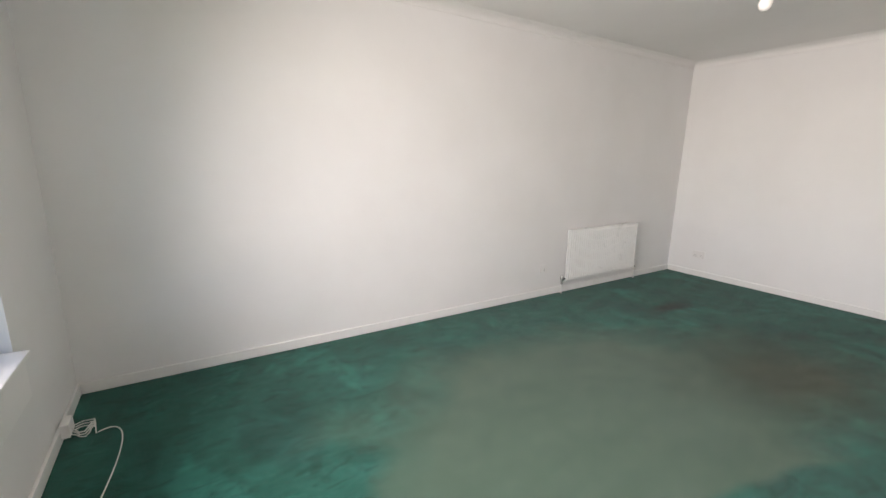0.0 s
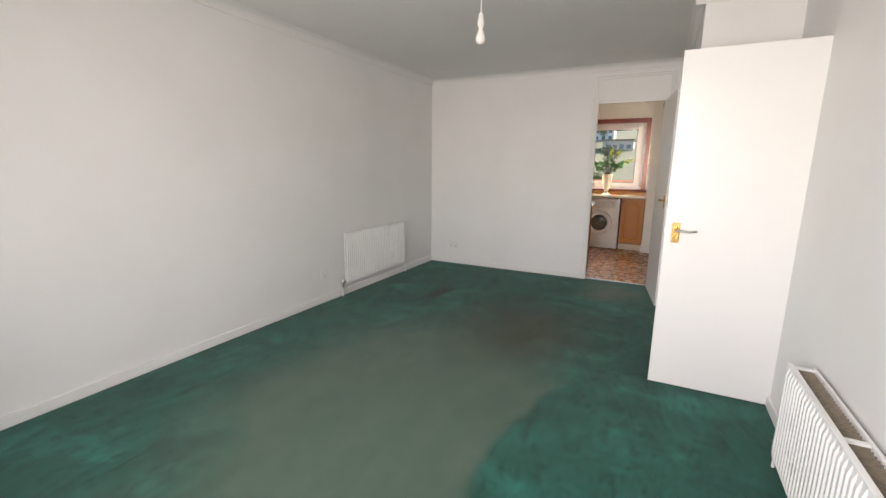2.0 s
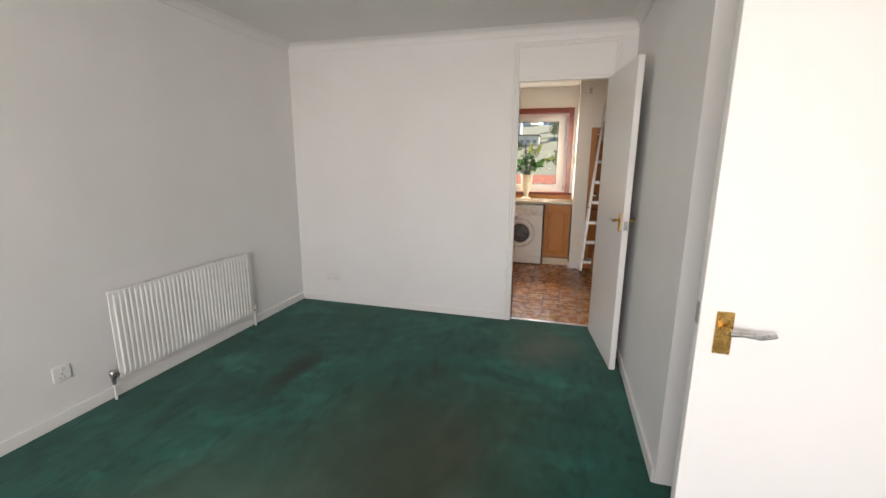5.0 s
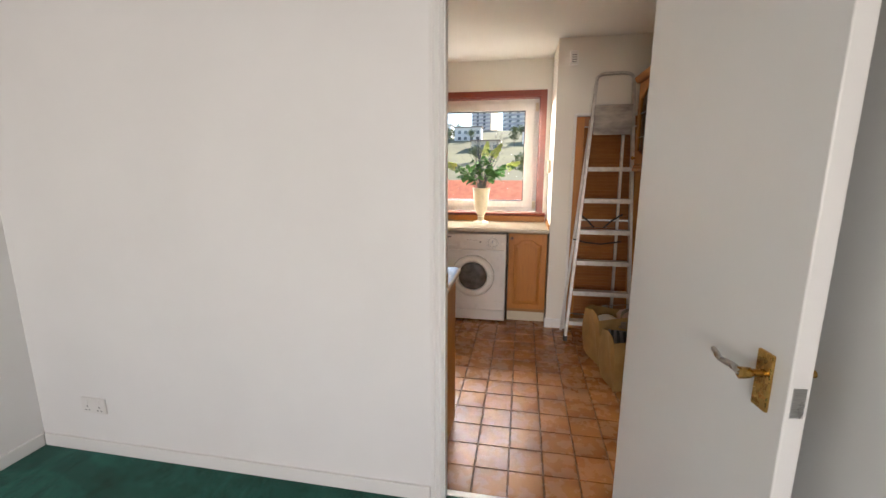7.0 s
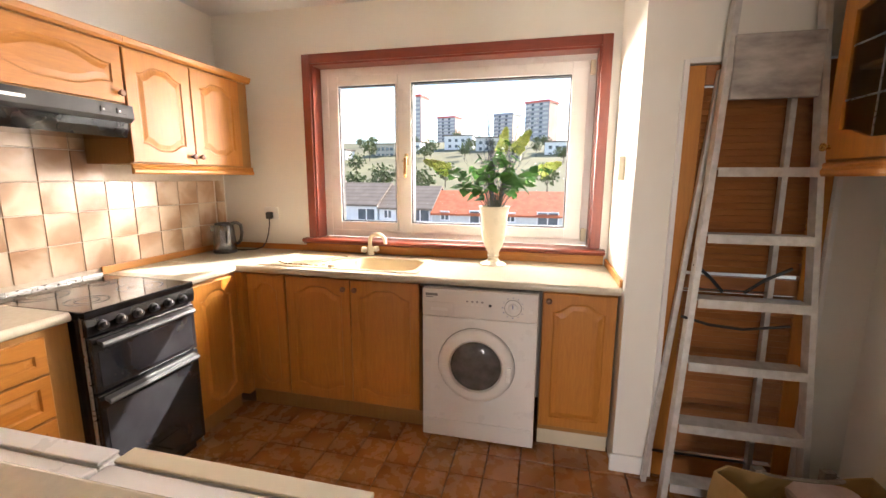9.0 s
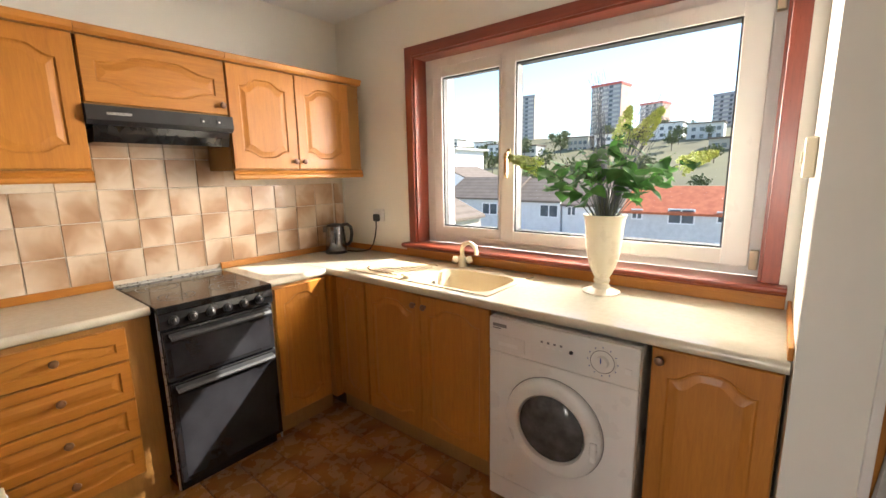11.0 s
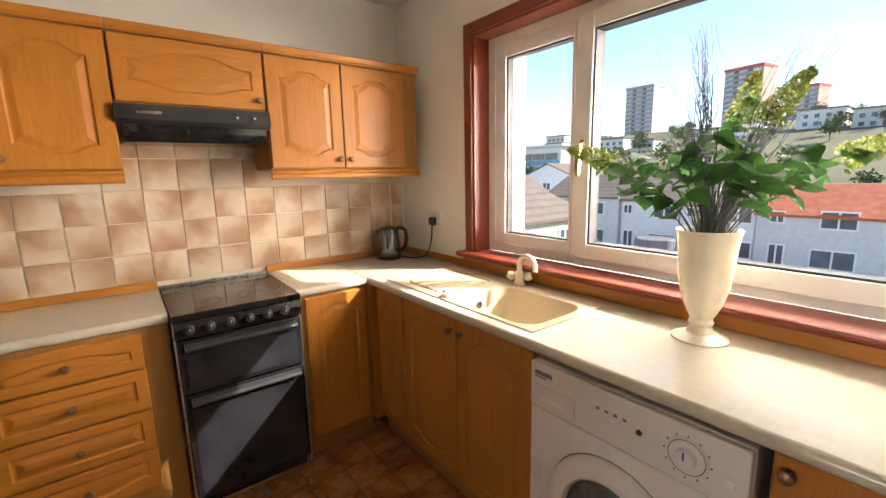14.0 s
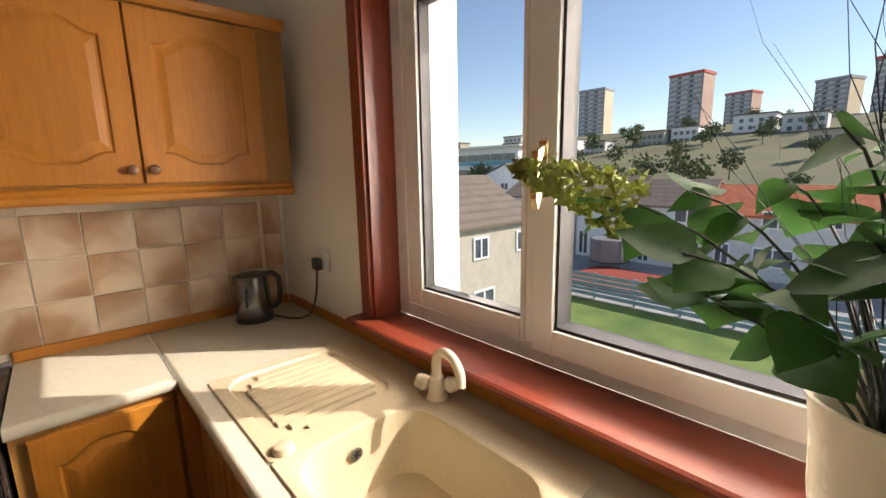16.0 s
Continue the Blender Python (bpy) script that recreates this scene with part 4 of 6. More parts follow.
for k in range(11):
    y = 2.285 + k * 0.0345
    cut = 0.065 if k in (0, 10) else 0.035 if k in (1, 9) else 0.015
    bm = bm_new()
    prism(bm, [(8.29 + cut, y - 0.0135, zt - 0.0082), (8.29 + cut, y - 0.0115, zt - 0.0005), (8.29 + cut, y + 0.0115, zt - 0.0005), (8.29 + cut, y + 0.0135, zt - 0.0082)], (1, 0, 0), 0.31 - 2 * cut)
    part("drainer_rib", bm, sink_mat, sink, "", True)
bm = bm_new()
lathe(bm, [(0.036, 0), (0.034, 0.004), (0.026, 0.002), (0.024, -0.002)], (bcx, bcy, zt - 0.174), "Z", 24)
part("waste", bm, sink_mat, sink, "", True)
bm = bm_new()
lathe(bm, [(0.017, 0.0), (0.017, 0.004), (0.012, 0.005)], (8.42, bcy + bhy - 0.012, zt - 0.055), "Y", 20)
ov = part("overflow", bm, steel, sink, "round steel overflow grille", True)
for a in (0, 60, 120):
    bm = bm_new()
    bx(bm, -0.0015, 0.0015, -0.0015, 0.0, -0.011, 0.011)
    bar = part("grille_bar", bm, gasket, ov)
    bar.matrix_local = pose(8.42, bcy + bhy - 0.0125, zt - 0.055, 0, a, 0)
bm = bm_new()
lathe(bm, [(0.024, zt - 0.003), (0.024, zt + 0.006), (0.02, zt + 0.014), (0.008, zt + 0.018)], (8.275, 2.235, 0), "Z", 20)
part("plug_cap", bm, sink_mat, sink, "", True)

tap = thing("mixer_tap", "cream enamel mixer tap with swan neck and two round heads", "tap", at=(8.665, 2.165, zt))
part("base", lathe(bm_new(), [(0.030, 0), (0.030, 0.006), (0.024, 0.016), (0.022, 0.05), (0.018, 0.062)], (0, 0, 0), "Z", 20), tap_mat, tap, "", True)
bm = bm_new()
arc = [(0, 0, 0.05), (0, 0, 0.095)] + [(-0.012 * (1 - cos(radians(a))), -0.058 * (1 - cos(radians(a))), 0.095 + 0.05 * sin(radians(a))) for a in range(15, 166, 15)]
arc.append((arc[-1][0] - 0.004, arc[-1][1] - 0.004, arc[-1][2] - 0.025))
tube(bm, arc, 0.0135, 12, 0.9)
part("spout", bm, tap_mat, tap, "", True)
for s in (-1, 1):
    bm = bm_new()
    tube(bm, [(0, 0, 0.03), (-s * 0.016, s * 0.022, 0.036)], 0.012, 12)
    d = Vector((-s * 0.5, s * 0.75, 0.25)).normalized()
    pts = [Vector((-s * 0.014, s * 0.020, 0.036)) + d * q for q in (0.0, 0.01, 0.024, 0.034)]
    tube(bm, pts[:2], 0.016, 12, 1.4)
    tube(bm, pts[1:], 0.0225, 12, 0.75)
    part("tap_head", bm, tap_mat, tap, "", True)

# ---- cooker ----
cooker = thing("cooker", "black double oven electric cooker with glass hob", "cooker", at=(7.292, 2.745, 0))
CWID, CD = 0.51, 0.565
part("body", boxes((0.0, CWID, 0.03, CD, 0.06, 0.875), bevel=0.003), black_enamel, cooker)
part("plinth", boxes((0.015, CWID - 0.015, 0.06, CD, 0.0, 0.06)), black_enamel, cooker)
for x in (-0.002, CWID - 0.006):
    part("side_trim", boxes((x, x + 0.008, 0.022, 0.034, 0.03, 0.888), bevel=0.002), steel, cooker, "thin bright steel side trim")
part("hob", boxes((-0.002, CWID + 0.002, 0.0, CD, 0.8755, 0.905), bevel=0.004), hob_glass, cooker)
part("hob_trim", boxes((-0.004, CWID + 0.004, CD, CD + 0.012, 0.878, 0.918), bevel=0.003), steel, cooker)
for cx, cy, r in ((0.13, 0.16, 0.075), (0.37, 0.16, 0.09), (0.13, 0.41, 0.09), (0.37, 0.41, 0.075)):
    for q in (r, r * 0.55):
        bm = bm_new()
        loft(bm, [[(cx + (q + d) * cos(2 * pi * k / 36), cy + (q + d) * sin(2 * pi * k / 36), 0.9056) for k in range(36)] for d in (-0.0015, 0.0015)], False)
        part("hob_ring", bm, hob_ring, cooker)
bm = bm_new()
prism(bm, [(0, 0.03, 0.80), (0, 0.004, 0.805), (0, -0.004, 0.845), (0, 0.002, 0.874), (0, 0.03, 0.874)], (1, 0, 0), CWID)
fascia = part("fascia", bm, black_enamel, cooker)
for k in range(6):
    x = 0.055 + k * 0.076
    bm = bm_new()
    lathe(bm, [(0.021, 0), (0.020, -0.010), (0.014, -0.013), (0.013, -0.026), (0.010, -0.028)], (x, -0.001, 0.84), "Y", 18)
    kb = part("control_knob", bm, dark_plastic, cooker, "", True)
    part("pointer", boxes((x - 0.001, x + 0.001, -0.0295, -0.0275, 0.842, 0.853)), white_plastic, kb)
for z0, z1 in ((0.565, 0.795), (0.075, 0.555)):
    d = part("oven_door", boxes((0.008, CWID - 0.008, 0.0, 0.029, z0, z1), bevel=0.004), black_enamel, cooker)
    part("glass", boxes((0.03, CWID - 0.03, -0.0015, -0.0005, z0 + 0.02, z1 - 0.06)), dark_glass, d)
    bm = bm_new()
    prism(bm, [(0.03, 0.0, z1 - 0.012), (0.03, -0.028, z1 - 0.018), (0.03, -0.034, z1 - 0.030), (0.03, -0.026, z1 - 0.040), (0.03, -0.020, z1 - 0.030), (0.03, 0.0, z1 - 0.026)], (1, 0, 0), CWID - 0.06)
    part("handle", bm, hood_mat, d, "", True)

# ---- cooker hood ----
hood = thing("cooker_hood", "dark grey visor cooker hood under the low cabinet", "cooker hood", at=(7.215, KY, 0))
bm = bm_new()
prism(bm, [(0.0, -0.0005, 1.754), (0.0, -0.30, 1.754), (0.0, -0.33, 1.75), (0.0, -0.335, 1.69), (0.0, -0.315, 1.672), (0.0, -0.0005, 1.66)], (1, 0, 0), 0.60)
part("canopy", bm, hood_mat, hood)
bm = bm_new()
prism(bm, [(0.02, -0.32, 1.6705), (0.02, -0.315, 1.640), (0.02, -0.30, 1.600), (0.02, -0.05, 1.600), (0.02, -0.03, 1.658)], (1, 0, 0), 0.56)
part("visor", bm, hob_glass, hood, "dark smoked visor")
part("badge", boxes((0.07, 0.16, -0.3345, -0.333, 1.713, 1.724)), steel, hood)
for x in (0.44, 0.515):
    s = part("switch", boxes((x, x + 0.045, -0.3385, -0.333, 1.705, 1.728), bevel=0.001), dark_plastic, hood)
    part("mark", boxes((x + 0.008, x + 0.016, -0.3395, -0.3384, 1.712, 1.720)), white_plastic, s)

# ---- washing machine ----
wm = thing("washing_machine", "white front loading washing machine under the worktop", "washing machine", at=(8.185, 1.664, 0), rz=-90)
W = 0.60
part("body", boxes((0, W, 0.006, 0.54, 0.012, 0.852), bevel=0.006), white_enamel, wm)
part("front_panel", boxes((0.001, W - 0.001, -0.012, 0.0055, 0.115, 0.70), bevel=0.005), white_enamel, wm)
part("kick_panel", boxes((0.001, W - 0.001, -0.010, 0.0055, 0.014, 0.113), bevel=0.004), white_enamel, wm)
part("kick_flap", boxes((0.43, 0.59, -0.0125, -0.0101, 0.03, 0.10), bevel=0.001), white_enamel, wm)
part("control_panel", boxes((0.001, W - 0.001, -0.016, 0.0055, 0.702, 0.85), bevel=0.006), white_plastic, wm)
part("soap_drawer", boxes((0.02, 0.17, -0.020, -0.0161, 0.72, 0.78), bevel=0.002), white_plastic, wm)
part("drawer_pull", boxes((0.05, 0.14, -0.0215, -0.0201, 0.735, 0.752), bevel=0.0006), white_enamel, wm)
dial = part("dial", lathe(bm_new(), [(0.048, -0.0161), (0.047, -0.019), (0.046, -0.0192)], (0.475, 0, 0.775), "Y", 32), white_plastic, wm, "", True)
bm = bm_new()
loft(bm, [[(0.475 + r * cos(2 * pi * k / 36), -0.0193, 0.775 + r * sin(2 * pi * k / 36)) for k in range(36)] for r in (0.0405, 0.043)], False)
part("dial_ring", bm, grey_print, dial)
bm = bm_new()
lathe(bm, [(0.024, -0.0193), (0.022, -0.036), (0.018, -0.038)], (0.475, 0, 0.775), "Y", 24)
part("dial_knob", bm, white_plastic, dial, "", True)
part("pointer", boxes((0.473, 0.477, -0.0392, -0.0381, 0.776, 0.796)), blue_print, dial)
for k in range(12):
    a = 2 * pi * k / 12
    part("dial_mark", boxes((0.475 + 0.0525 * cos(a) - 0.002, 0.475 + 0.0525 * cos(a) + 0.002, -0.0168, -0.0158, 0.775 + 0.0525 * sin(a) - 0.002, 0.775 + 0.0525 * sin(a) + 0.002)), blue_print, wm)
for k in range(4):
    part("button", boxes((0.235 + 0.026 * k, 0.249 + 0.026 * k, -0.0175, -0.0159, 0.772, 0.780), bevel=0.0005), white_enamel, wm)
    part("button_mark", boxes((0.237 + 0.026 * k, 0.247 + 0.026 * k, -0.0166, -0.0158, 0.789, 0.797)), grey_print, wm)
part("button", lathe(bm_new(), [(0.008, -0.0159), (0.007, -0.020)], (0.36, 0, 0.778), "Y", 14), dark_plastic, wm)
part("button", boxes((0.553, 0.575, -0.020, -0.0159, 0.752, 0.772), bevel=0.001), white_enamel, wm)
part("logo_plate", boxes((0.02, 0.085, -0.0168, -0.0158, 0.812, 0.826)), grey_print, wm)
part("logo_plate", boxes((0.02, 0.06, -0.0168, -0.0158, 0.803, 0.808)), grey_print, wm)
dc = (0.292, 0, 0.448)
ring = [(0.200, -0.0121), (0.200, -0.022), (0.190, -0.036), (0.165, -0.044), (0.142, -0.040), (0.134, -0.026), (0.133, -0.0135)]
dr = part("porthole_door", lathe(bm_new(), ring, dc, "Y", 48), white_enamel, wm, "", True)
glass_prof = [(0.133, -0.030), (0.115, -0.040), (0.07, -0.048), (0.0, -0.050)]
bm = bm_new()
lathe(bm, [(r if r > 0 else 0.001, y) for r, y in glass_prof], dc, "Y", 40)
part("porthole_glass", bm, porthole_mat, dr, "dark bowl of porthole glass", True)
bm = bm_new()
loft(bm, [[(dc[0] + r * cos(2 * pi * k / 48), -0.0125, dc[2] + r * sin(2 * pi * k / 48)) for k in range(48)] for r in (0.199, 0.2035)], False)
part("door_seam", bm, grey_print, wm)
part("door_pull", boxes((0.452, 0.478, -0.050, -0.030, 0.385, 0.465), bevel=0.006), white_enamel, dr)

# ---- fridge and freezer under the peninsula ----
for label, y0, y1, xf, strip in (("white under-counter fridge pushed under the peninsula worktop", 1.905, 2.43, 6.745, white_enamel), ("white under-counter freezer with a cream top edge to its door", 1.335, 1.895, 6.76, cream_plastic)):
    fr = thing("fridge", label, "fridge", "appliances under the peninsula", at=(0, 0, 0))
    part("body", boxes((6.07, xf - 0.0525, y0, y1, 0.02, 0.845), bevel=0.006), white_enamel, fr)
    part("door", boxes((xf - 0.052, xf, y0, y1, 0.06, 0.842), bevel=0.012), white_enamel, fr)
    part("door_cap", boxes((xf - 0.05, xf - 0.003, y0 + 0.006, y1 - 0.006, 0.8425, 0.850), bevel=0.003), strip, fr)
    for x in (6.12, xf - 0.12):
        for y in (y0 + 0.05, y1 - 0.05):
            part("foot", lathe(bm_new(), [(0.015, 0.0), (0.015, 0.02)], (x, y, 0), "Z", 10), black_rubber, fr)

# ---- kettle with its flex ----
kettle = thing("kettle", "brushed steel jug kettle with black handle on its base", "kettle", at=(8.545, 3.185, 0.9055), rz=-40)
part("base_plate", lathe(bm_new(), [(0.075, 0), (0.076, 0.008), (0.070, 0.018)], (0, 0, 0), "Z", 28), dark_plastic, kettle, "", True)
part("body", lathe(bm_new(), [(0.072, 0.019), (0.074, 0.03), (0.070, 0.09), (0.064, 0.16), (0.060, 0.185), (0.058, 0.19)], (0, 0, 0), "Z", 32), dark_steel, kettle, "", True)
part("lid", lathe(bm_new(), [(0.058, 0.1905), (0.054, 0.200), (0.03, 0.206), (0.004, 0.207)], (0, 0, 0), "Z", 28), dark_plastic, kettle, "", True)
bm = bm_new()
tube(bm, [(0.050, 0, 0.196), (0.085, 0, 0.200), (0.108, 0, 0.180), (0.112, 0, 0.13), (0.104, 0, 0.08), (0.085, 0, 0.055), (0.068, 0, 0.055)], 0.0115, 12)
part("handle", bm, dark_plastic, kettle, "", True)
bm = bm_new()
prism(bm, [(-0.050, -0.022, 0.150), (-0.050, 0.022, 0.150), (-0.084, 0.0, 0.150)], (0.08, 0, 0.99), 0.04)
part("spout", bm, dark_steel, kettle)
bm = bm_new()
bx(bm, -0.004, 0.004, -0.0745, -0.0655, 0.07, 0.15, 0.001)
part("water_gauge", bm, dark_plastic, kettle)
plug = thing("plug", "black mains plug with its flex running to the kettle", "plug", at=(KX, 2.955, 1.15))
part("plug_body", boxes((-0.047, -0.016, -0.024, 0.024, -0.026, 0.024), bevel=0.009), dark_plastic, plug)
bm = bm_new()
tube(bm, [(-0.035, 0.0, -0.022), (-0.036, 0.002, -0.07), (-0.038, 0.012, -0.13), (-0.045, 0.03, -0.19), (-0.06, 0.05, -0.225), (-0.09, 0.085, -0.238), (-0.12, 0.13, -0.239), (-0.13, 0.165, -0.239), (-0.15, 0.19, -0.235)], 0.0042, 8)
part("flex", bm, black_rubber, plug, "", True)

# ---- vase of artificial flowers ----
VX, VY, VZ = 8.605, 1.345, 0.9055
vase = thing("vase", "tall cream ceramic footed vase on the worktop", "vase", at=(VX, VY, VZ))
part("body", lathe(bm_new(), [(0.080, 0.0), (0.080, 0.006), (0.066, 0.012), (0.040, 0.022), (0.030, 0.042), (0.036, 0.055), (0.031, 0.068), (0.040, 0.085), (0.056, 0.12), (0.068, 0.17), (0.076, 0.23), (0.080, 0.29), (0.086, 0.335), (0.092, 0.348), (0.089, 0.350), (0.080, 0.335), (0.074, 0.28), (0.05, 0.20)], (0, 0, 0), "Z", 40), vase_mat, vase, "", True)
rng = random.Random(7)
plant = thing("flower_arrangement", "green artificial leaves, pale blossoms and dark grasses in the vase", "plant", at=(VX, VY, VZ + 0.30))


def leaf_mesh(length, width, curl):
    """A heart-shaped leaf with a bent midrib, lying along +x."""
    bm = bm_new()
    cols = []
    for i in range(9):
        u = i / 8
        w = width * 0.5 * (sin(pi * min(1, u * 1.02) ** 0.62) ** 0.9 if 0 < u < 1 else 0.02)
        zc = -curl * u * u * length
        row = []
        for v in (-1, -0.5, 0, 0.5, 1):
            row.append(bm.verts.new((u * length - (0.06 * length * abs(v) if i < 2 else 0), v * w, zc + 0.16 * w * abs(v) ** 1.5 + 0.03 * w * sin(9 * u + v))))
        cols.append(row)
    for a, c in zip(cols, cols[1:]):
        for k in range(4):
            bm.faces.new((a[k], a[k + 1], c[k + 1], c[k]))
    return mesh_of("leaf", bm, leaf_mat, True)


LEAVES = [leaf_mesh(0.085, 0.080, 0.25), leaf_mesh(0.070, 0.068, 0.45), leaf_mesh(0.092, 0.082, 0.15)]


def sprig(az, reach, rise, leaves, blossom):
    """A stem that arches out of the vase, carrying leaves and, at its tip, a blossom head."""
    d = Vector((cos(az), sin(az), 0))
    pts = [Vector((0, 0, -0.10)) + d * 0.012]
    for k in range(1, 9):
        f = k / 8
        pts.append(d * (0.03 * f + 0.90 * reach * f ** 1.6) + Vector((0, 0, -0.1 + (rise + 0.1) * (1 - (1 - f) ** 1.5))))
    stem = part("stem", tube(bm_new(), pts, 0.0028, 6, 0.5), stem_mat, plant, "", True)
    for k in range(leaves):
        f = 0.58 + 0.4 * k / max(1, leaves - 1)
        i = min(7, int(f * 8))
        p = pts[i].lerp(pts[i + 1], f * 8 - i)
        lf = new("leaf", LEAVES[rng.randrange(3)])
        lf.parent = stem
        lf.matrix_local = pose(p.x, p.y, p.z, rng.uniform(-35, 35), rng.uniform(-25, 40), math.degrees(az) + rng.choice((-1, 1)) * rng.uniform(25, 100))
        lf.scale = (rng.uniform(0.65, 0.98),) * 3
    if blossom:
        bm = bm_new()
        tip, way = pts[-1], (pts[-1] - pts[-3]).normalized()
        side = way.orthogonal().normalized()
        for k in range(130):
            f = k / 129
            r = 0.036 * (1 - f) ** 0.7 + 0.006
            a = k * 2.399
            q = tip + way * (-0.05 + 0.15 * f) + (side * cos(a) + way.cross(side) * sin(a)) * r * rng.uniform(0.6, 1.05)
            u = Vector((rng.uniform(-1, 1), rng.uniform(-1, 1), rng.uniform(-1, 1))).normalized()
            v = u.orthogonal().normalized()
            s = rng.uniform(0.007, 0.013)
            for e in (u, v, u.cross(v)):
                e2 = e.orthogonal().normalized()
                vs = [bm.verts.new(q + e * s), bm.verts.new(q + e2 * s * 0.7), bm.verts.new(q - e * s), bm.verts.new(q - e2 * s * 0.7)]
                bm.faces.new(vs)
        part("blossom", bm, blossom_mat, stem, "pale green lilac-like blossom head")


SPRIGS = [(118, 0.33, 0.27, 7, 1), (140, 0.26, 0.22, 8, 0), (95, 0.22, 0.27, 8, 0), (300, 0.34, 0.27, 7, 1), (320, 0.26, 0.23, 8, 0), (280, 0.22, 0.28, 8, 0), (340, 0.07, 0.42, 7, 1), (200, 0.10, 0.34, 8, 0), (285, 0.12, 0.40, 6, 1), (215, 0.17, 0.26, 8, 0), (165, 0.17, 0.24, 7, 0), (20, 0.14, 0.32, 6, 0), (245, 0.18, 0.22, 8, 0), (125, 0.24, 0.17, 6, 0), (310, 0.25, 0.18, 6, 0), (60, 0.15, 0.28, 6, 0), (180, 0.12, 0.30, 7, 0), (150, 0.14, 0.33, 6, 0)]
for az, reach, rise, nl, bl in SPRIGS:
    sprig(radians(az), reach, rise, nl, bl)
for k in range(96):
    # two dense tufts, one upright and one leaning out, and loose fine blades arching away
    if k < 34:
        az, top, lean_out = radians(125) + rng.uniform(-0.3, 0.3), rng.uniform(0.42, 0.66), rng.uniform(0.03, 0.09)
    elif k < 68:
        az, top, lean_out = radians(300) + rng.uniform(-0.15, 0.15), rng.uniform(0.42, 0.64), rng.uniform(0.16, 0.26)
    else:
        az, top, lean_out = rng.uniform(0, 2 * pi), rng.uniform(0.34, 0.60), rng.uniform(0.08, 0.30)
    d = Vector((cos(az), sin(az), 0))
    pts = [Vector((rng.uniform(-0.02, 0.02), rng.uniform(-0.02, 0.02), -0.1)) + d * (lean_out * (f ** 1.6)) + Vector((0, 0, (top + 0.1) * f - 0.08 * lean_out * f ** 3)) for f in [i / 7 for i in range(8)]]
    part("grass_blade", tube(bm_new(), pts, 0.0024 if k < 68 else 0.0013, 4, 0.2), blade_mat, plant, "", True)
for k in range(14):
    az = 2 * pi * k / 14
    pts = [Vector((0.02 * cos(az), 0.02 * sin(az), -0.1)), Vector((0.035 * cos(az), 0.035 * sin(az), 0.06)), Vector((0.07 * cos(az), 0.07 * sin(az), 0.17))]
    part("stem", tube(bm_new(), pts, 0.0035, 6, 0.6), stem_mat, plant, "", True)

# ---- louvred cupboard door, stepladder, bags, glazed cabinet ----
lv = thing("door_3", "closed brown louvred wooden cupboard door", "door", kind="structure")
LY, LW, LH = -0.08, 0.605, 1.90
for y0, y1 in ((LY - 0.002, LY + 0.018), (LY + LW - 0.018, LY + LW + 0.002)):
    part("frame", boxes((8.112, 8.20, y0, y1, 0, LH), bevel=0.002), gloss_paint, lv)
part("frame", boxes((8.112, 8.20, LY + 0.018, LY + LW - 0.018, LH - 0.018, LH + 0.004), bevel=0.002), gloss_paint, lv)
for y0, y1, mat in ((LY + 0.02, LY + 0.085, louvre_wood), (LY + LW - 0.085, LY + LW - 0.02, louvre_wood)):
    part("stile", boxes((8.132, 8.160, y0, y1, 0.006, LH - 0.022), bevel=0.002), oak_up, lv)
for z0, z1 in ((0.006, 0.13), (0.93, 1.0), (LH - 0.10, LH - 0.022)):
    part("rail", boxes((8.132, 8.160, LY + 0.086, LY + LW - 0.086, z0, z1), bevel=0.002), louvre_wood, lv)
bm = bm_new()
prism(bm, [(-0.012, 0, -0.014), (-0.008, 0, -0.017), (0.013, 0, 0.013), (0.009, 0, 0.016)], (0, 1, 0), LW - 0.174)
slat_mesh = mesh_of("slat", bm, louvre_wood)
for z0, z1 in ((0.15, 0.92), (1.02, LH - 0.11)):
    n = int((z1 - z0) / 0.027)
    for k in range(n):
        sl = new("slat", slat_mesh)
        sl.parent = lv
        sl.location = (8.146, LY + 0.087, z0 + (k + 0.5) * (z1 - z0) / n)

lad = thing("stepladder", "paint-splashed aluminium stepladder folded against the louvred door", "stepladder")
FL, FR = Vector((7.855, 0.53, 0.0)), Vector((7.855, 0.02, 0.0))
TL, TR = Vector((8.075, 0.375, 2.13)), Vector((8.075, 0.090, 2.13))


def bar(bm, a, c, w, d):
    """A rectangular bar between two points; w across y, d across x."""
    a, c = Vector(a), Vector(c)
    bm_v = []
    for p in (a, c):
        bm_v.append([bm.verts.new(p + Vector((sx * d / 2, sy * w / 2, 0))) for sx, sy in ((-1, -1), (1, -1), (1, 1), (-1, 1))])
    for k in range(4):
        bm.faces.new((bm_v[0][k], bm_v[0][(k + 1) % 4], bm_v[1][(k + 1) % 4], bm_v[1][k]))
    bm.faces.new(bm_v[0][::-1])
    bm.faces.new(bm_v[1])
    return bm


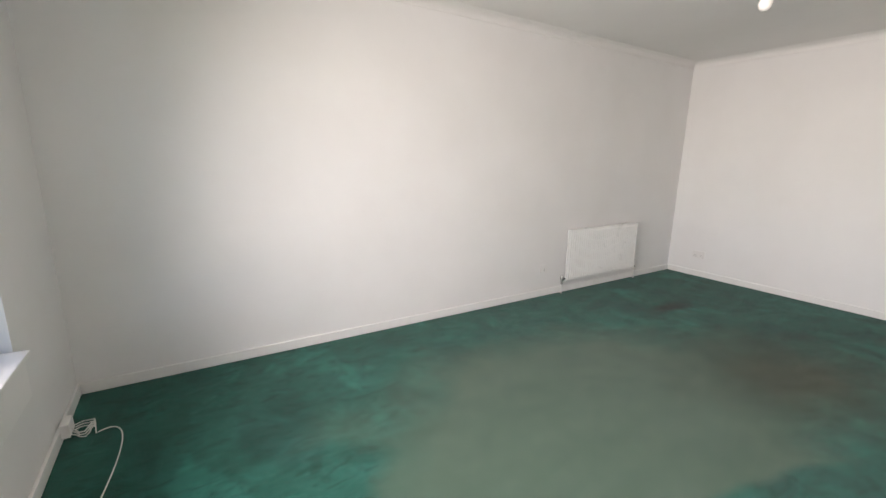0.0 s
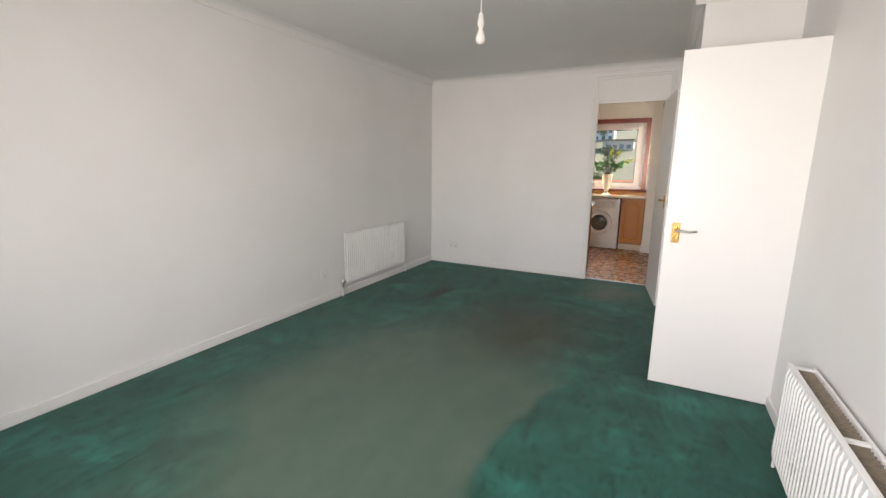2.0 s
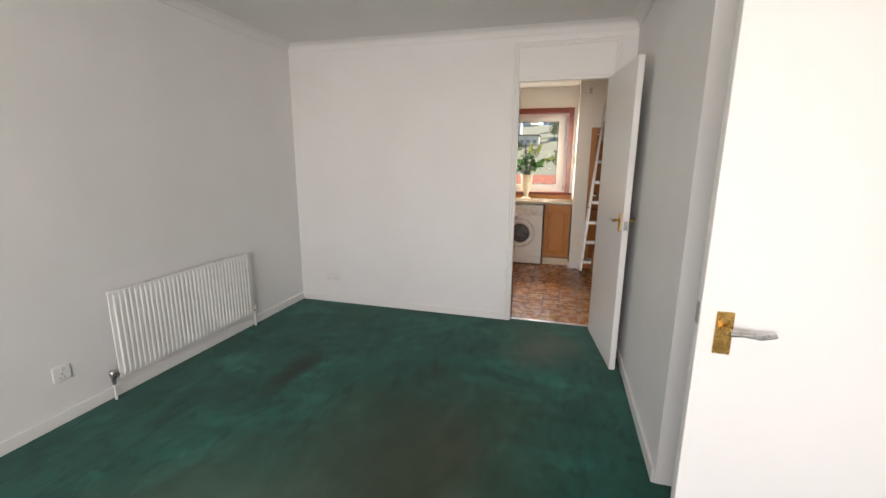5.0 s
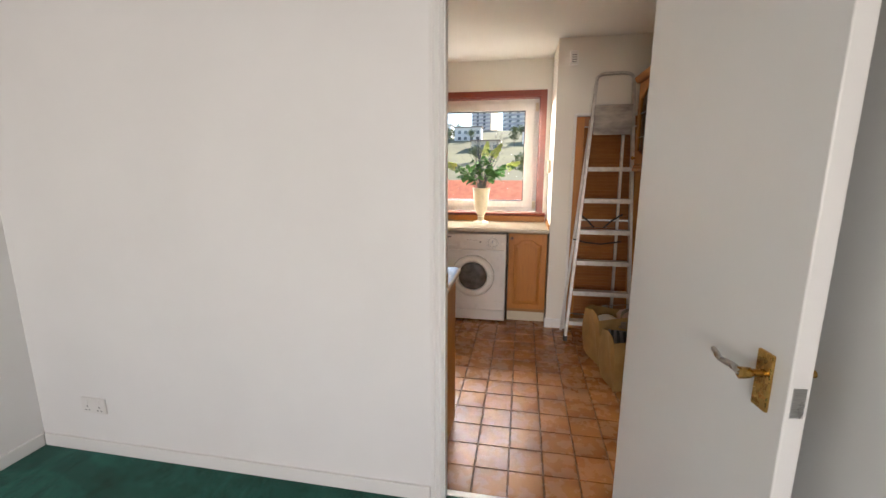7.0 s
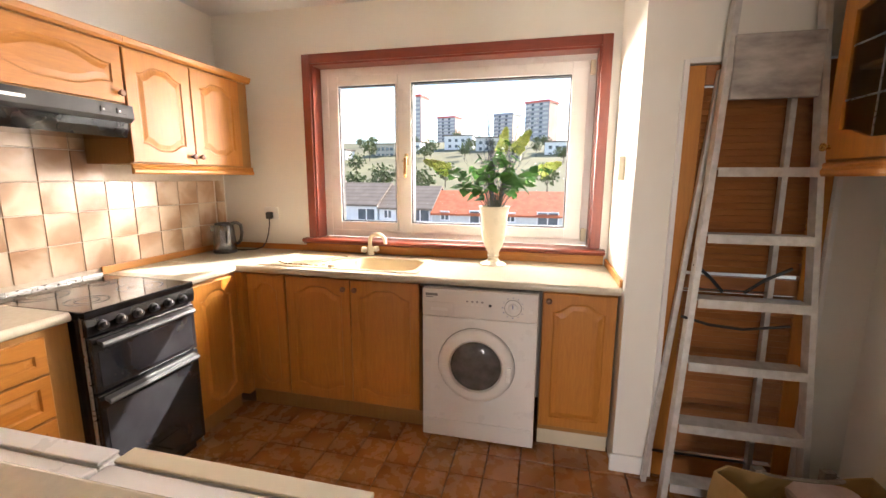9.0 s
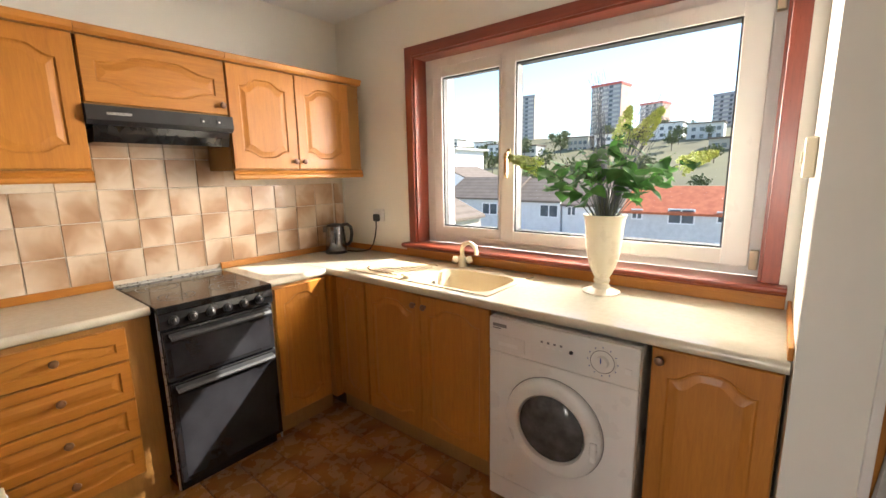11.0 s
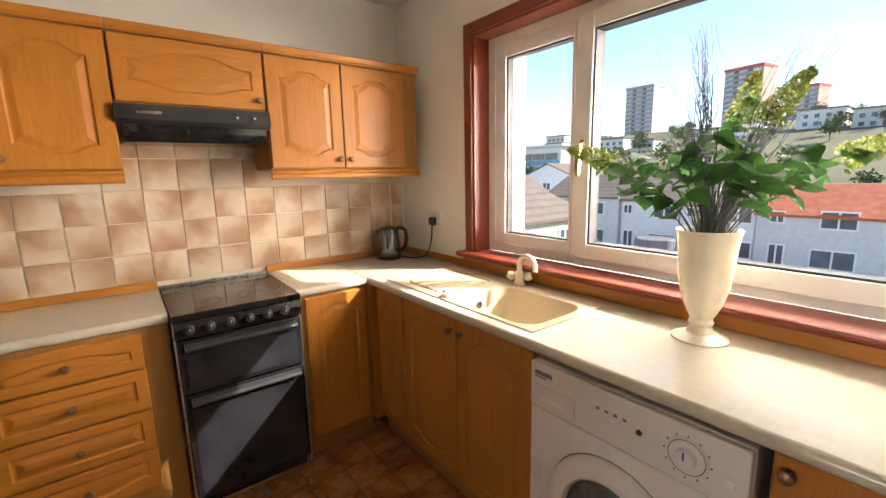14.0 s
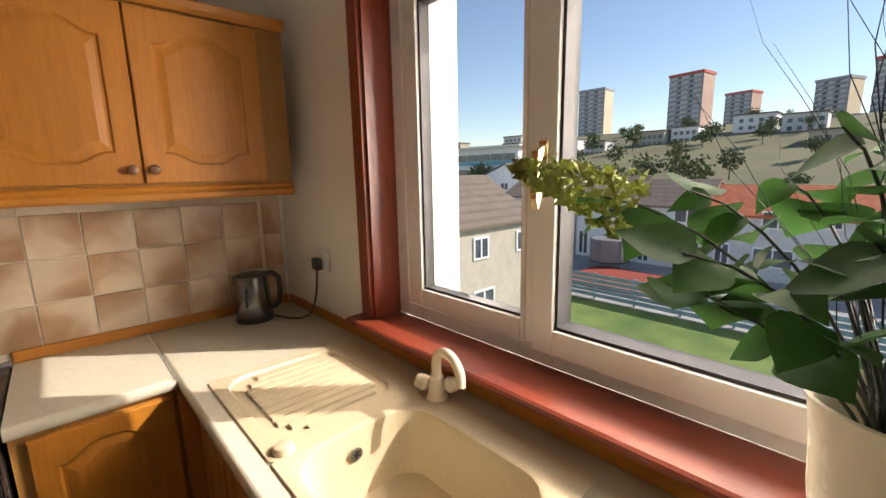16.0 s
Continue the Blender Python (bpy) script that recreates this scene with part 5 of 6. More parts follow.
for a, c in ((FL, TL), (FR, TR)):
    st = part("stile", bar(bm_new(), a + (c - a) * 0.008, c, 0.022, 0.05), aluminium, lad)
    part("rubber_foot", bar(bm_new(), a, a + (c - a) * 0.02, 0.028, 0.056), black_rubber, st)
bm = bm_new()
arc = [TL + Vector((0, 0, -0.02))]
mid = (TL + TR) / 2
hw = (TL.y - TR.y) / 2
for a in range(0, 181, 12):
    k = radians(a)
    sx = abs(cos(k)) ** 0.5 * (1 if cos(k) >= 0 else -1)
    arc.append(Vector((mid.x + 0.010 * sin(k), mid.y + hw * sx, 2.13 + 0.075 * sin(k) ** 0.6)))
arc.append(TR + Vector((0, 0, -0.02)))
tube(bm, arc, 0.012, 10)
part("top_loop", bm, aluminium, lad, "", True)
for k in range(6):
    z = 0.178 + 0.257 * k
    f = z / 2.13
    a, c = FL.lerp(TL, f), FR.lerp(TR, f)
    bm = bm_new()
    x = a.x
    prism(bm, [(x - 0.035, c.y + 0.013, z), (x - 0.038, c.y + 0.013, z - 0.035), (x - 0.030, c.y + 0.013, z - 0.035), (x - 0.030, c.y + 0.013, z - 0.008), (x + 0.045, c.y + 0.013, z - 0.008), (x + 0.045, c.y + 0.013, z)], (0, 1, 0), a.y - c.y - 0.026)
    part("step", bm, aluminium, lad)
f = 1.83 / 2.13
a, c = FL.lerp(TL, f), FR.lerp(TR, f)
part("platform", boxes((a.x - 0.030, a.x - 0.012, c.y + 0.012, a.y - 0.012, 1.72, 1.955), bevel=0.004), board_grey, lad, "grey wooden platform splashed with white paint")
RL, RR = Vector((8.085, 0.545, 0.0)), Vector((8.085, 0.12, 0.0))
for a, c in ((RL, Vector((8.105, 0.395, 1.85))), (RR, Vector((8.105, 0.135, 1.85)))):
    part("rear_leg", bar(bm_new(), a, c, 0.02, 0.03), aluminium, lad)
for z in (0.16, 0.95):
    part("rear_brace", bar(bm_new(), (8.09, 0.14, z), (8.09, 0.52 - z * 0.07, z), 0.02, 0.02), aluminium, lad)
for y in ((0.44, 0.33), (0.14, 0.25)):
    bm = bm_new()
    tube(bm, [(7.965, y[0] + 0.02 * (1 if y[0] > 0.3 else -1), 1.08), (8.0, (y[0] + y[1]) / 2, 1.02), (8.02, y[1], 0.96)], 0.007, 8)
    part("strap", bm, black_rubber, lad, "", True)
bm = bm_new()
tube(bm, [(7.93, 0.50, 0.87), (7.925, 0.40, 0.845), (7.925, 0.28, 0.835), (7.93, 0.12, 0.86)], 0.006, 8)
part("cord", bm, black_rubber, lad, "black cord tied round the stiles", True)


def paper_bag(label, at, rz, w, d, h, name="shopping_bag"):
    """An open creased paper carrier: four sagging sides, a base and webbing handles."""
    g = thing(name, label, "bag", "bags on the kitchen floor", at=at, rz=rz)
    r = random.Random(int(w * 1000) + int(at[0] * 100))
    bm = bm_new()
    def ring(f, inward):
        pts = []
        n = 9
        for side in range(4):
            for k in range(n):
                u = k / n
                x, y = [(-1 + 2 * u, -1), (1, -1 + 2 * u), (1 - 2 * u, 1), (-1, 1 - 2 * u)][side]
                bulge = 1 + 0.05 * sin(pi * u) * sin(pi * f) + 0.03 * f
                pts.append(((w / 2 - inward) * x * bulge + 0.012 * sin(5 * u + side + 4 * f), (d / 2 - inward) * y * bulge + 0.012 * sin(7 * u + 2 * side + 3 * f), h * f + (0.035 * sin(3.0 * u + side * 1.9) * f ** 3)))
        return pts
    loops = [ring(f, 0) for f in (0.0, 0.12, 0.3, 0.5, 0.7, 0.86, 1.0)] + [ring(f, 0.006) for f in (0.999, 0.8, 0.5, 0.25)]
    rings = loft(bm, loops, True)
    bm.faces.new(rings[0][::-1])
    part("bag_body", bm, kraft, g)
    for sy in (-1, 1):
        for sx in (-1, 1):
            part("handle_patch", boxes((sx * w * 0.22 - 0.02, sx * w * 0.22 + 0.02, sy * d / 2 * 1.06 - 0.014, sy * d / 2 * 1.06 + 0.014, h * 0.78, h * 1.0)), tape_grey, g)
        bm = bm_new()
        arc = [(w * 0.22 * cos(radians(a)), sy * d / 2 * 1.0 - sy * 0.10 * sin(radians(a)), h * 0.98 + 0.05 * sin(radians(a))) for a in range(0, 181, 15)]
        prev = None
        for p in arc:
            v = (bm.verts.new(Vector(p) + Vector((0, 0, 0.0))), bm.verts.new(Vector(p) + Vector((0, -sy * 0.03, 0.008))), bm.verts.new(Vector(p) + Vector((0, -sy * 0.03, 0.011))), bm.verts.new(Vector(p) + Vector((0, 0, 0.003))))
            if prev:
                for k in range(4):
                    bm.faces.new((prev[k], prev[(k + 1) % 4], v[(k + 1) % 4], v[k]))
            prev = v
        part("handle", bm, tape_grey, g)
    return g


bag1 = paper_bag("large brown paper carrier bag filled with books and papers", (7.20, 0.07, 0), -84, 0.50, 0.30, 0.34)
part("logo_patch", boxes((-0.085, 0.075, -0.178, -0.15, 0.115, 0.165)), paper_white, bag1)
part("logo_band", boxes((-0.075, 0.068, -0.180, -0.1779, 0.137, 0.160)), red_print, bag1)
part("logo_band", boxes((-0.060, 0.066, -0.180, -0.1779, 0.120, 0.129)), blue_print, bag1)
bag2 = paper_bag("brown paper carrier bag with cloth behind the first one", (7.60, 0.09, 0), -80, 0.56, 0.34, 0.36)


def pillow(name, label, mat, at, size, rz, rx=0):
    bm = bm_new()
    bmesh.ops.create_grid(bm, x_segments=12, y_segments=12, size=0.5)
    top = list(bm.verts)
    for v in top:
        q = (1 - (2 * v.co.x) ** 4) * (1 - (2 * v.co.y) ** 4)
        v.co.z = 0.5 * max(0.0, q) ** 0.5 + 0.04 * sin(9 * v.co.x + 4 * v.co.y)
    geo = bmesh.ops.duplicate(bm, geom=bm.faces[:] + bm.edges[:] + bm.verts[:])
    for e in geo["geom"]:
        if isinstance(e, bmesh.types.BMVert):
            e.co.z *= -1
    bmesh.ops.remove_doubles(bm, verts=bm.verts[:], dist=0.0005)
    for v in bm.verts:
        v.co = Vector((v.co.x * size[0], v.co.y * size[1], v.co.z * size[2]))
    ob = single(name, bm, mat, label, name.replace("_", " "), smooth=True)
    ob.matrix_world = pose(at[0], at[1], at[2], rx, 0, rz)


pillow("cushion", "pale pink cushion stuffed in the paper bag", pink_cloth, (7.66, 0.02, 0.27), (0.26, 0.24, 0.16), 10, 15)
pillow("cushion", "white cushion stuffed in the paper bag", paper_white, (7.58, 0.23, 0.26), (0.20, 0.18, 0.14), 40, 20)
pillow("paper_bundle", "crumpled white paper in the bag of books", paper_white, (7.22, -0.06, 0.24), (0.18, 0.20, 0.16), 20, 10)
for k in range(6):
    bk = thing("book", "dark thin book standing on edge in the paper bag", "book", "books in the bag", at=(7.19 + 0.004 * k, 0.22 - 0.026 * k, 0.10), rz=6 * k - 100)
    bk.rotation_euler.x = radians(-22)
    part("cover", boxes((-0.095, 0.095, -0.012, -0.0095, 0, 0.25), (-0.095, 0.095, 0.0075, 0.010, 0, 0.25), (-0.097, -0.094, -0.012, 0.010, 0, 0.25)), gasket if k % 2 else grey_print, bk)
    part("pages", boxes((-0.093, 0.092, -0.0094, 0.0074, 0.003, 0.247)), paper_white, bk)

# Glazed wall cabinet with open end shelves
GX0, GX1, GYF = 7.14, 8.0, 0.06
gc = thing("glazed_cabinet", "oak wall cabinet with leaded glass door and open end shelves", "cabinet", "kitchen cabinets", at=(0, 0, 0))
for nm, row in (("back_panel", (GX0, GX1, KRY + 0.0005, KRY + 0.012, 1.48, 2.11)), ("side_panel", (GX1 - 0.018, GX1, KRY + 0.0125, GYF - 0.02, 1.48, 2.11)), ("side_panel", (7.40, 7.418, KRY + 0.0125, GYF - 0.02, 1.498, 2.09)), ("bottom_panel", (GX0, GX1 - 0.0185, KRY + 0.0125, GYF - 0.02, 1.48, 1.4975)), ("top_panel", (GX0, GX1 - 0.0185, KRY + 0.0125, GYF - 0.02, 2.0905, 2.11)), ("shelf", (7.4185, GX1 - 0.0185, KRY + 0.0125, GYF - 0.06, 1.80, 1.815))):
    part(nm, boxes(row, bevel=0.001), oak_dull, gc)
bm = bm_new()
out = [(7.3995, KRY + 0.0125, 1.795)] + [(7.3995 - 0.255 * sin(radians(a)), KRY + 0.0125 + 0.28 * cos(radians(a)), 1.795) for a in range(0, 91, 10)]
prism(bm, out, (0, 0, 1), 0.018)
part("end_shelf", bm, oak_dull, gc)
part("end_panel", boxes((6.86, GX0 - 0.0005, KRY + 0.0005, KRY + 0.014, 1.48, 2.11)), oak_dull, gc)
bm = bm_new()
gw, gh = GX1 - 7.41, 0.61
inner = panel_outline(gw, gh, 0.065, 0.05, 0.035)
outer = []
for k, (x, z) in enumerate(inner):
    u = (k if k <= 14 else 29 - k) / 14
    outer.append((gw * u, 0 if k <= 14 else gh))
loops = [[(7.41 + x, GYF - 0.0195, 1.49 + z) for x, z in outer], [(7.41 + x, GYF, 1.49 + z) for x, z in outer], [(7.41 + x, GYF, 1.49 + z) for x, z in inner], [(7.41 + x, GYF - 0.0195, 1.49 + z) for x, z in inner]]
rings = loft(bm, loops, False)
for k in range(len(inner)):
    j = (k + 1) % len(inner)
    bm.faces.new((rings[3][k], rings[3][j], rings[0][j], rings[0][k]))
gd = part("door", bm, oak_up, gc)
part("glass", boxes((7.41 + 0.05, 7.41 + gw - 0.05, GYF - 0.013, GYF - 0.009, 1.49 + 0.05, 1.49 + gh - 0.05)), leaded, gd)
for x in (7.41 + gw * 0.37, 7.41 + gw * 0.63):
    part("lead_strip", boxes((x - 0.003, x + 0.003, GYF - 0.0085, GYF - 0.0055, 1.49 + 0.066, 1.49 + gh - 0.05)), steel, gd)
for z in (1.49 + 0.20, 1.49 + 0.38):
    part("lead_strip", boxes((7.41 + 0.066, 7.41 + gw - 0.066, GYF - 0.0085, GYF - 0.0055, z - 0.003, z + 0.003)), steel, gd)
bm = bm_new()
lathe(bm, [(0.008, 0), (0.007, 0.008), (0.013, 0.014), (0.016, 0.020), (0.014, 0.026), (0.007, 0.029)], (GX1 - 0.03, GYF, 1.535), "Y", 14)
part("knob", bm, brass, gd, "turned knob", True)
bm = bm_new()
prism(bm, [(GX0 - 0.02, -y, z) for y, z in pelmet_profile(-GYF + 0.004, 1.43)], (1, 0, 0), GX1 - GX0 + 0.02)
part("pelmet", bm, oak_x, gc)
bm = bm_new()
prism(bm, [(GX0 - 0.02, GYF - 0.005, 1.43), (GX0 - 0.02, GYF - 0.005, 1.48), (6.92, KRY + 0.10, 1.48), (6.92, KRY + 0.10, 1.43)], (0.5, 0.5, 0), 0.02)
part("pelmet", bm, oak_x, gc)
part("pelmet", boxes((6.86, 6.925, KRY + 0.10, KRY + 0.115, 1.43, 1.48)), oak_x, gc)
bm = bm_new()
prism(bm, [(GX0, GYF - 0.02, 2.1105), (GX0, GYF + 0.012, 2.1105), (GX0, GYF + 0.025, 2.125), (GX0, GYF + 0.035, 2.145), (GX0, GYF + 0.035, 2.152), (GX0, GYF - 0.02, 2.152)], (1, 0, 0), GX1 - GX0 + 0.03)
part("cornice", bm, oak_x, gc)

# ---- outside ----
white_render = surface("white_render", (0.74, 0.735, 0.72), (0.80, 0.795, 0.78), 4, 0.85, fine=0.5, fine_scale=60)
harl_grey = surface("grey_harling", (0.54, 0.54, 0.53), (0.64, 0.64, 0.63), 3, 0.9, fine=0.6, fine_scale=12)
harl_white = surface("white_harling", (0.66, 0.66, 0.66), (0.74, 0.74, 0.74), 2, 0.9, fine=0.6, fine_scale=12)
harl_beige = surface("beige_harling", (0.40, 0.36, 0.30), (0.48, 0.44, 0.37), 2, 0.9, fine=0.6, fine_scale=12)
grass = surface("grass", (0.075, 0.13, 0.028), (0.16, 0.22, 0.05), 0.6, 0.95, fine=1.0, fine_scale=9, detail=9)
hill_mat = surface("hillside_scrub", (0.11, 0.10, 0.055), (0.19, 0.18, 0.085), 0.035, 0.95, detail=10)
paving = surface("paving", (0.24, 0.23, 0.22), (0.33, 0.32, 0.30), 0.8, 0.9, fine=0.4, fine_scale=8)
deck_red = surface("red_deck", (0.22, 0.035, 0.02), (0.30, 0.055, 0.03), 2, 0.8)
fence_blue = surface("blue_grey_fence", (0.16, 0.25, 0.29), (0.22, 0.32, 0.36), 1.5, 0.8)
roof_brown, nt, b = nodes_of("brown_roof_tiles")
wv = nt.nodes.new("ShaderNodeTexWave")
wv.inputs["Scale"].default_value, wv.inputs["Distortion"].default_value = 1.1, 0.4
wv.bands_direction = "Z"
tc = nt.nodes.new("ShaderNodeTexCoord")
nt.links.new(tc.outputs["Object"], wv.inputs["Vector"])
nt.links.new(mix(nt, 0.35, ramp(nt, noise(nt, 1.2, 8), [(0.3, (0.13, 0.10, 0.075)), (0.7, (0.21, 0.165, 0.13))]), ramp(nt, wv.outputs["Fac"], [(0.0, (0.09, 0.07, 0.055)), (0.5, (0.2, 0.16, 0.13))])), b.inputs["Base Color"])
b.inputs["Roughness"].default_value = 0.9
roof_red, nt, b = nodes_of("red_roof_tiles")
nt.links.new(ramp(nt, noise(nt, 2.0, 8), [(0.3, (0.36, 0.085, 0.035)), (0.7, (0.50, 0.15, 0.065))]), b.inputs["Base Color"])
b.inputs["Roughness"].default_value = 0.85
ext_glass = surface("house_window_glass", (0.05, 0.065, 0.08), (0.12, 0.14, 0.16), 0.8, 0.12)
ext_white = surface("house_window_frame", (0.72, 0.72, 0.72), (0.80, 0.80, 0.80), 3, 0.5)
tower_red = surface("tower_roof_red", (0.50, 0.10, 0.08), (0.58, 0.14, 0.11), 0.2, 0.85)
tower_grey = surface("tower_cladding_grey", (0.30, 0.31, 0.35), (0.38, 0.39, 0.43), 0.2, 0.85)
tower_brick = surface("tower_cladding_brick", (0.46, 0.30, 0.24), (0.54, 0.37, 0.30), 0.2, 0.85)
tower_tan = surface("tower_cladding_tan", (0.60, 0.48, 0.34), (0.68, 0.56, 0.41), 0.1, 0.85)
tower_band = surface("tower_balcony_band", (0.50, 0.50, 0.51), (0.60, 0.60, 0.60), 0.3, 0.8)
school_blue = surface("blue_panel", (0.14, 0.36, 0.46), (0.20, 0.44, 0.54), 0.3, 0.6)
tree_leaf = surface("tree_leaf", (0.075, 0.10, 0.035), (0.17, 0.19, 0.075), 0.5, 0.8)
bark = surface("bark", (0.09, 0.07, 0.05), (0.16, 0.13, 0.10), 3, 0.9, fine=0.6, fine_scale=10)
G = -5.6

# The window stands in a recess of the white rendered facade.
structure("facade_recess", boxes((9.051, 9.25, 2.66, 4.4, G, 2.9), (9.051, 9.25, -1.2, 0.68, G, 2.9), (9.051, 9.25, 0.68, 2.66, 2.20, 2.9), (9.051, 9.25, 0.68, 2.66, G, 0.90)), white_render, "white rendered outer face and reveals round the kitchen window", "facade")
# Added block, never in view: cuts the sun on the worktop's right part.
structure("facade_wing", boxes((9.252, 14.0, -9.0, -2.98, G, 8.0)), white_render, "unseen white block added to cut the sun coming through the kitchen window", "facade")
structure("window_sill_outside", boxes((8.94, 9.12, 0.78, 2.60, 0.93, 0.98), bevel=0.006), white_render, "white sill outside the kitchen window", "sill")
# Ground: gardens near by, rising to a scrubby hill.
bm = bm_new()
gx = [-60, 9.05, 20, 30, 40, 60, 90, 130, 180, 240, 300, 380, 480, 650, 1000, 2600]
gy = [-1500, -700, -350, -200, -100, -50, -20, 0, 20, 50, 100, 160, 230, 320, 450, 700, 1500]
hr = random.Random(4)
vs = []
for x in gx:
    row = []
    for y in gy:
        z = G
        if x > 60:
            f = min(1.0, (x - 60) / 240)
            z += 30 * f * f * (3 - 2 * f) + (hr.uniform(-2, 2) * f)
        row.append(bm.verts.new((x, y, z)))
    vs.append(row)
for a, c in zip(vs, vs[1:]):
    for k in range(len(gy) - 1):
        bm.faces.new((a[k], c[k], c[k + 1], a[k + 1]))
structure("ground", bm, hill_mat, "scrubby brown green hillside rising behind the houses", "ground", True)
structure("pavement_gardens", boxes((14, 60, -30, 60, G + 0.004, G + 0.02)), paving, "pale paved yards between the houses", "pavement")
structure("lawn", boxes((18, 29, 0.5, 16, G + 0.024, G + 0.06)), grass, "sunlit green back garden lawn", "lawn")


def ext_window(parent, facing, a, z, w, h, plane):
    """A framed window on a facade; facing -x: a is the y of its middle, plane the facade's x; facing -y: the other way round."""
    wdw = thing("window", "", "")
    wdw.parent = parent
    def row(a0, a1, z0, z1, d0, d1):
        return (plane - d1, plane - d0, a0, a1, z0, z1) if facing == "-x" else (a0, a1, plane - d1, plane - d0, z0, z1)
    f = 0.09
    part("frame", boxes(row(a - w / 2, a + w / 2, z, z + f, 0.0, 0.06), row(a - w / 2, a + w / 2, z + h - f, z + h, 0.0, 0.06), row(a - w / 2, a - w / 2 + f, z + f, z + h - f, 0.0, 0.06), row(a + w / 2 - f, a + w / 2, z + f, z + h - f, 0.0, 0.06), row(a - f / 2, a + f / 2, z + f, z + h - f, 0.0, 0.06)), ext_white, wdw)
    part("pane", boxes(row(a - w / 2 + f, a + w / 2 - f, z + f, z + h - f, 0.005, 0.02)), ext_glass, wdw)


def house(label, x0, x1, y0, y1, eave, ridge, wall_mat, roof_mat, axis, wins, base=None):
    hs = thing("house", label, "house", "houses below the window")
    base = G if base is None else base
    part("wall", boxes((x0, x1, y0, y1, base, eave)), wall_mat, hs)
    bm = bm_new()
    o = 0.25
    if axis == "y":
        m = (x0 + x1) / 2
        prism(bm, [(x0 - o, y0 - 0.1, eave - 0.05), (m, y0 - 0.1, ridge), (x1 + o, y0 - 0.1, eave - 0.05), (x1 + o, y0 - 0.1, eave + 0.1), (m, y0 - 0.1, ridge + 0.18), (x0 - o, y0 - 0.1, eave + 0.1)], (0, 1, 0), y1 - y0 + 0.2)
        gable = [(x0, y0 + 0.05, eave - 0.02), (x1, y0 + 0.05, eave - 0.02), (m, y0 + 0.05, ridge - 0.03)]
        gb = prism(bm_new(), gable, (0, 1, 0), y1 - y0 - 0.1)
    else:
        m = (y0 + y1) / 2
        prism(bm, [(x0 - 0.1, y0 - o, eave - 0.05), (x0 - 0.1, m, ridge), (x0 - 0.1, y1 + o, eave - 0.05), (x0 - 0.1, y1 + o, eave + 0.1), (x0 - 0.1, m, ridge + 0.18), (x0 - 0.1, y0 - o, eave + 0.1)], (1, 0, 0), x1 - x0 + 0.2)
        gable = [(x0 + 0.05, y0, eave - 0.02), (x0 + 0.05, y1, eave - 0.02), (x0 + 0.05, m, ridge - 0.03)]
        gb = prism(bm_new(), gable, (1, 0, 0), x1 - x0 - 0.1)
    part("gable", gb, wall_mat, hs)
    part("roof", bm, roof_mat, hs)
    for facing, a, z, w, h in wins:
        ext_window(hs, facing, a, base + z, w, h, x0 if facing == "-x" else y0)
    return hs


row_w = lambda y: [("-x", y - 1.3, 3.3, 1.7, 1.1), ("-x", y + 1.6, 3.5, 0.8, 0.8), ("-x", y - 1.2, 0.9, 2.1, 1.2), ("-x", y + 1.5, 0.2, 0.9, 2.0)]
house("grey harled terraced house with a red tiled roof", 40, 47, -0.9, 10.1, -1.6, 0.1, harl_grey, roof_red, "y", row_w(2.0) + row_w(7.4))
house("grey harled terraced house with a red tiled roof", 40, 47, -11, -1.0, -1.6, 0.1, harl_grey, roof_red, "y", row_w(-4) + row_w(-8))
house("white harled terraced house with a brown tiled roof", 40.2, 47, 10.2, 14.9, -1.25, 0.5, harl_white, roof_brown, "y", row_w(12.5))
house("white harled terraced house with a brown tiled roof", 40.0, 47, 15.0, 19.5, -1.0, 0.75, harl_white, roof_brown, "y", row_w(17.3))
house("grey harled terraced house with a brown tiled roof", 39.7, 47, 19.6, 27.0, -0.85, 0.95, harl_grey, roof_brown, "y", row_w(23))
house("beige harled house with a brown tiled roof close to the window", 17.0, 26.0, 13.6, 21.0, -0.85, 0.75, harl_beige, roof_brown, "x", [("-x", 15.5, 3.2, 1.2, 1.0), ("-x", 15.5, 0.9, 1.2, 1.0), ("-y", 18.3, 3.2, 1.5, 1.0), ("-y", 21.5, 3.3, 1.0, 1.0), ("-y", 21.7, 0.8, 1.4, 1.1), ("-y", 24.5, 3.3, 1.0, 1.0), ("-y", 18.5, 0.1, 1.0, 2.0)])
house("small white gabled house behind the beige one", 44, 54, 38, 46, -1.6, 0.9, harl_white, roof_brown, "x", [("-x", 42, 2.8, 1.4, 1.1), ("-y", 47, 2.8, 1.2, 1.1)])
house("white gabled house up the slope", 62, 72, 40, 50, 0.6, 2.6, harl_white, roof_brown, "x", [("-x", 45, 3.5, 1.6, 1.2)], -5)

school = thing("school_building", "long low building with bands of blue panels and glass", "building")
part("wall", boxes((88, 100, 62, 118, -4, 7.2)), ext_white, school)
for z0 in (-0.6, 3.1):
    for k in range(14):
        y = 63 + k * 3.9
        part("window", boxes((87.8, 87.98, y, y + 3.5, z0 + 1.1, z0 + 2.6)), ext_glass, school)
    part("panel_band", boxes((87.82, 87.97, 62.5, 117.5, z0, z0 + 1.0)), school_blue, school, "blue panel band")
part("roof", boxes((87, 101, 61, 119, 7.2, 7.6)), ext_white, school)


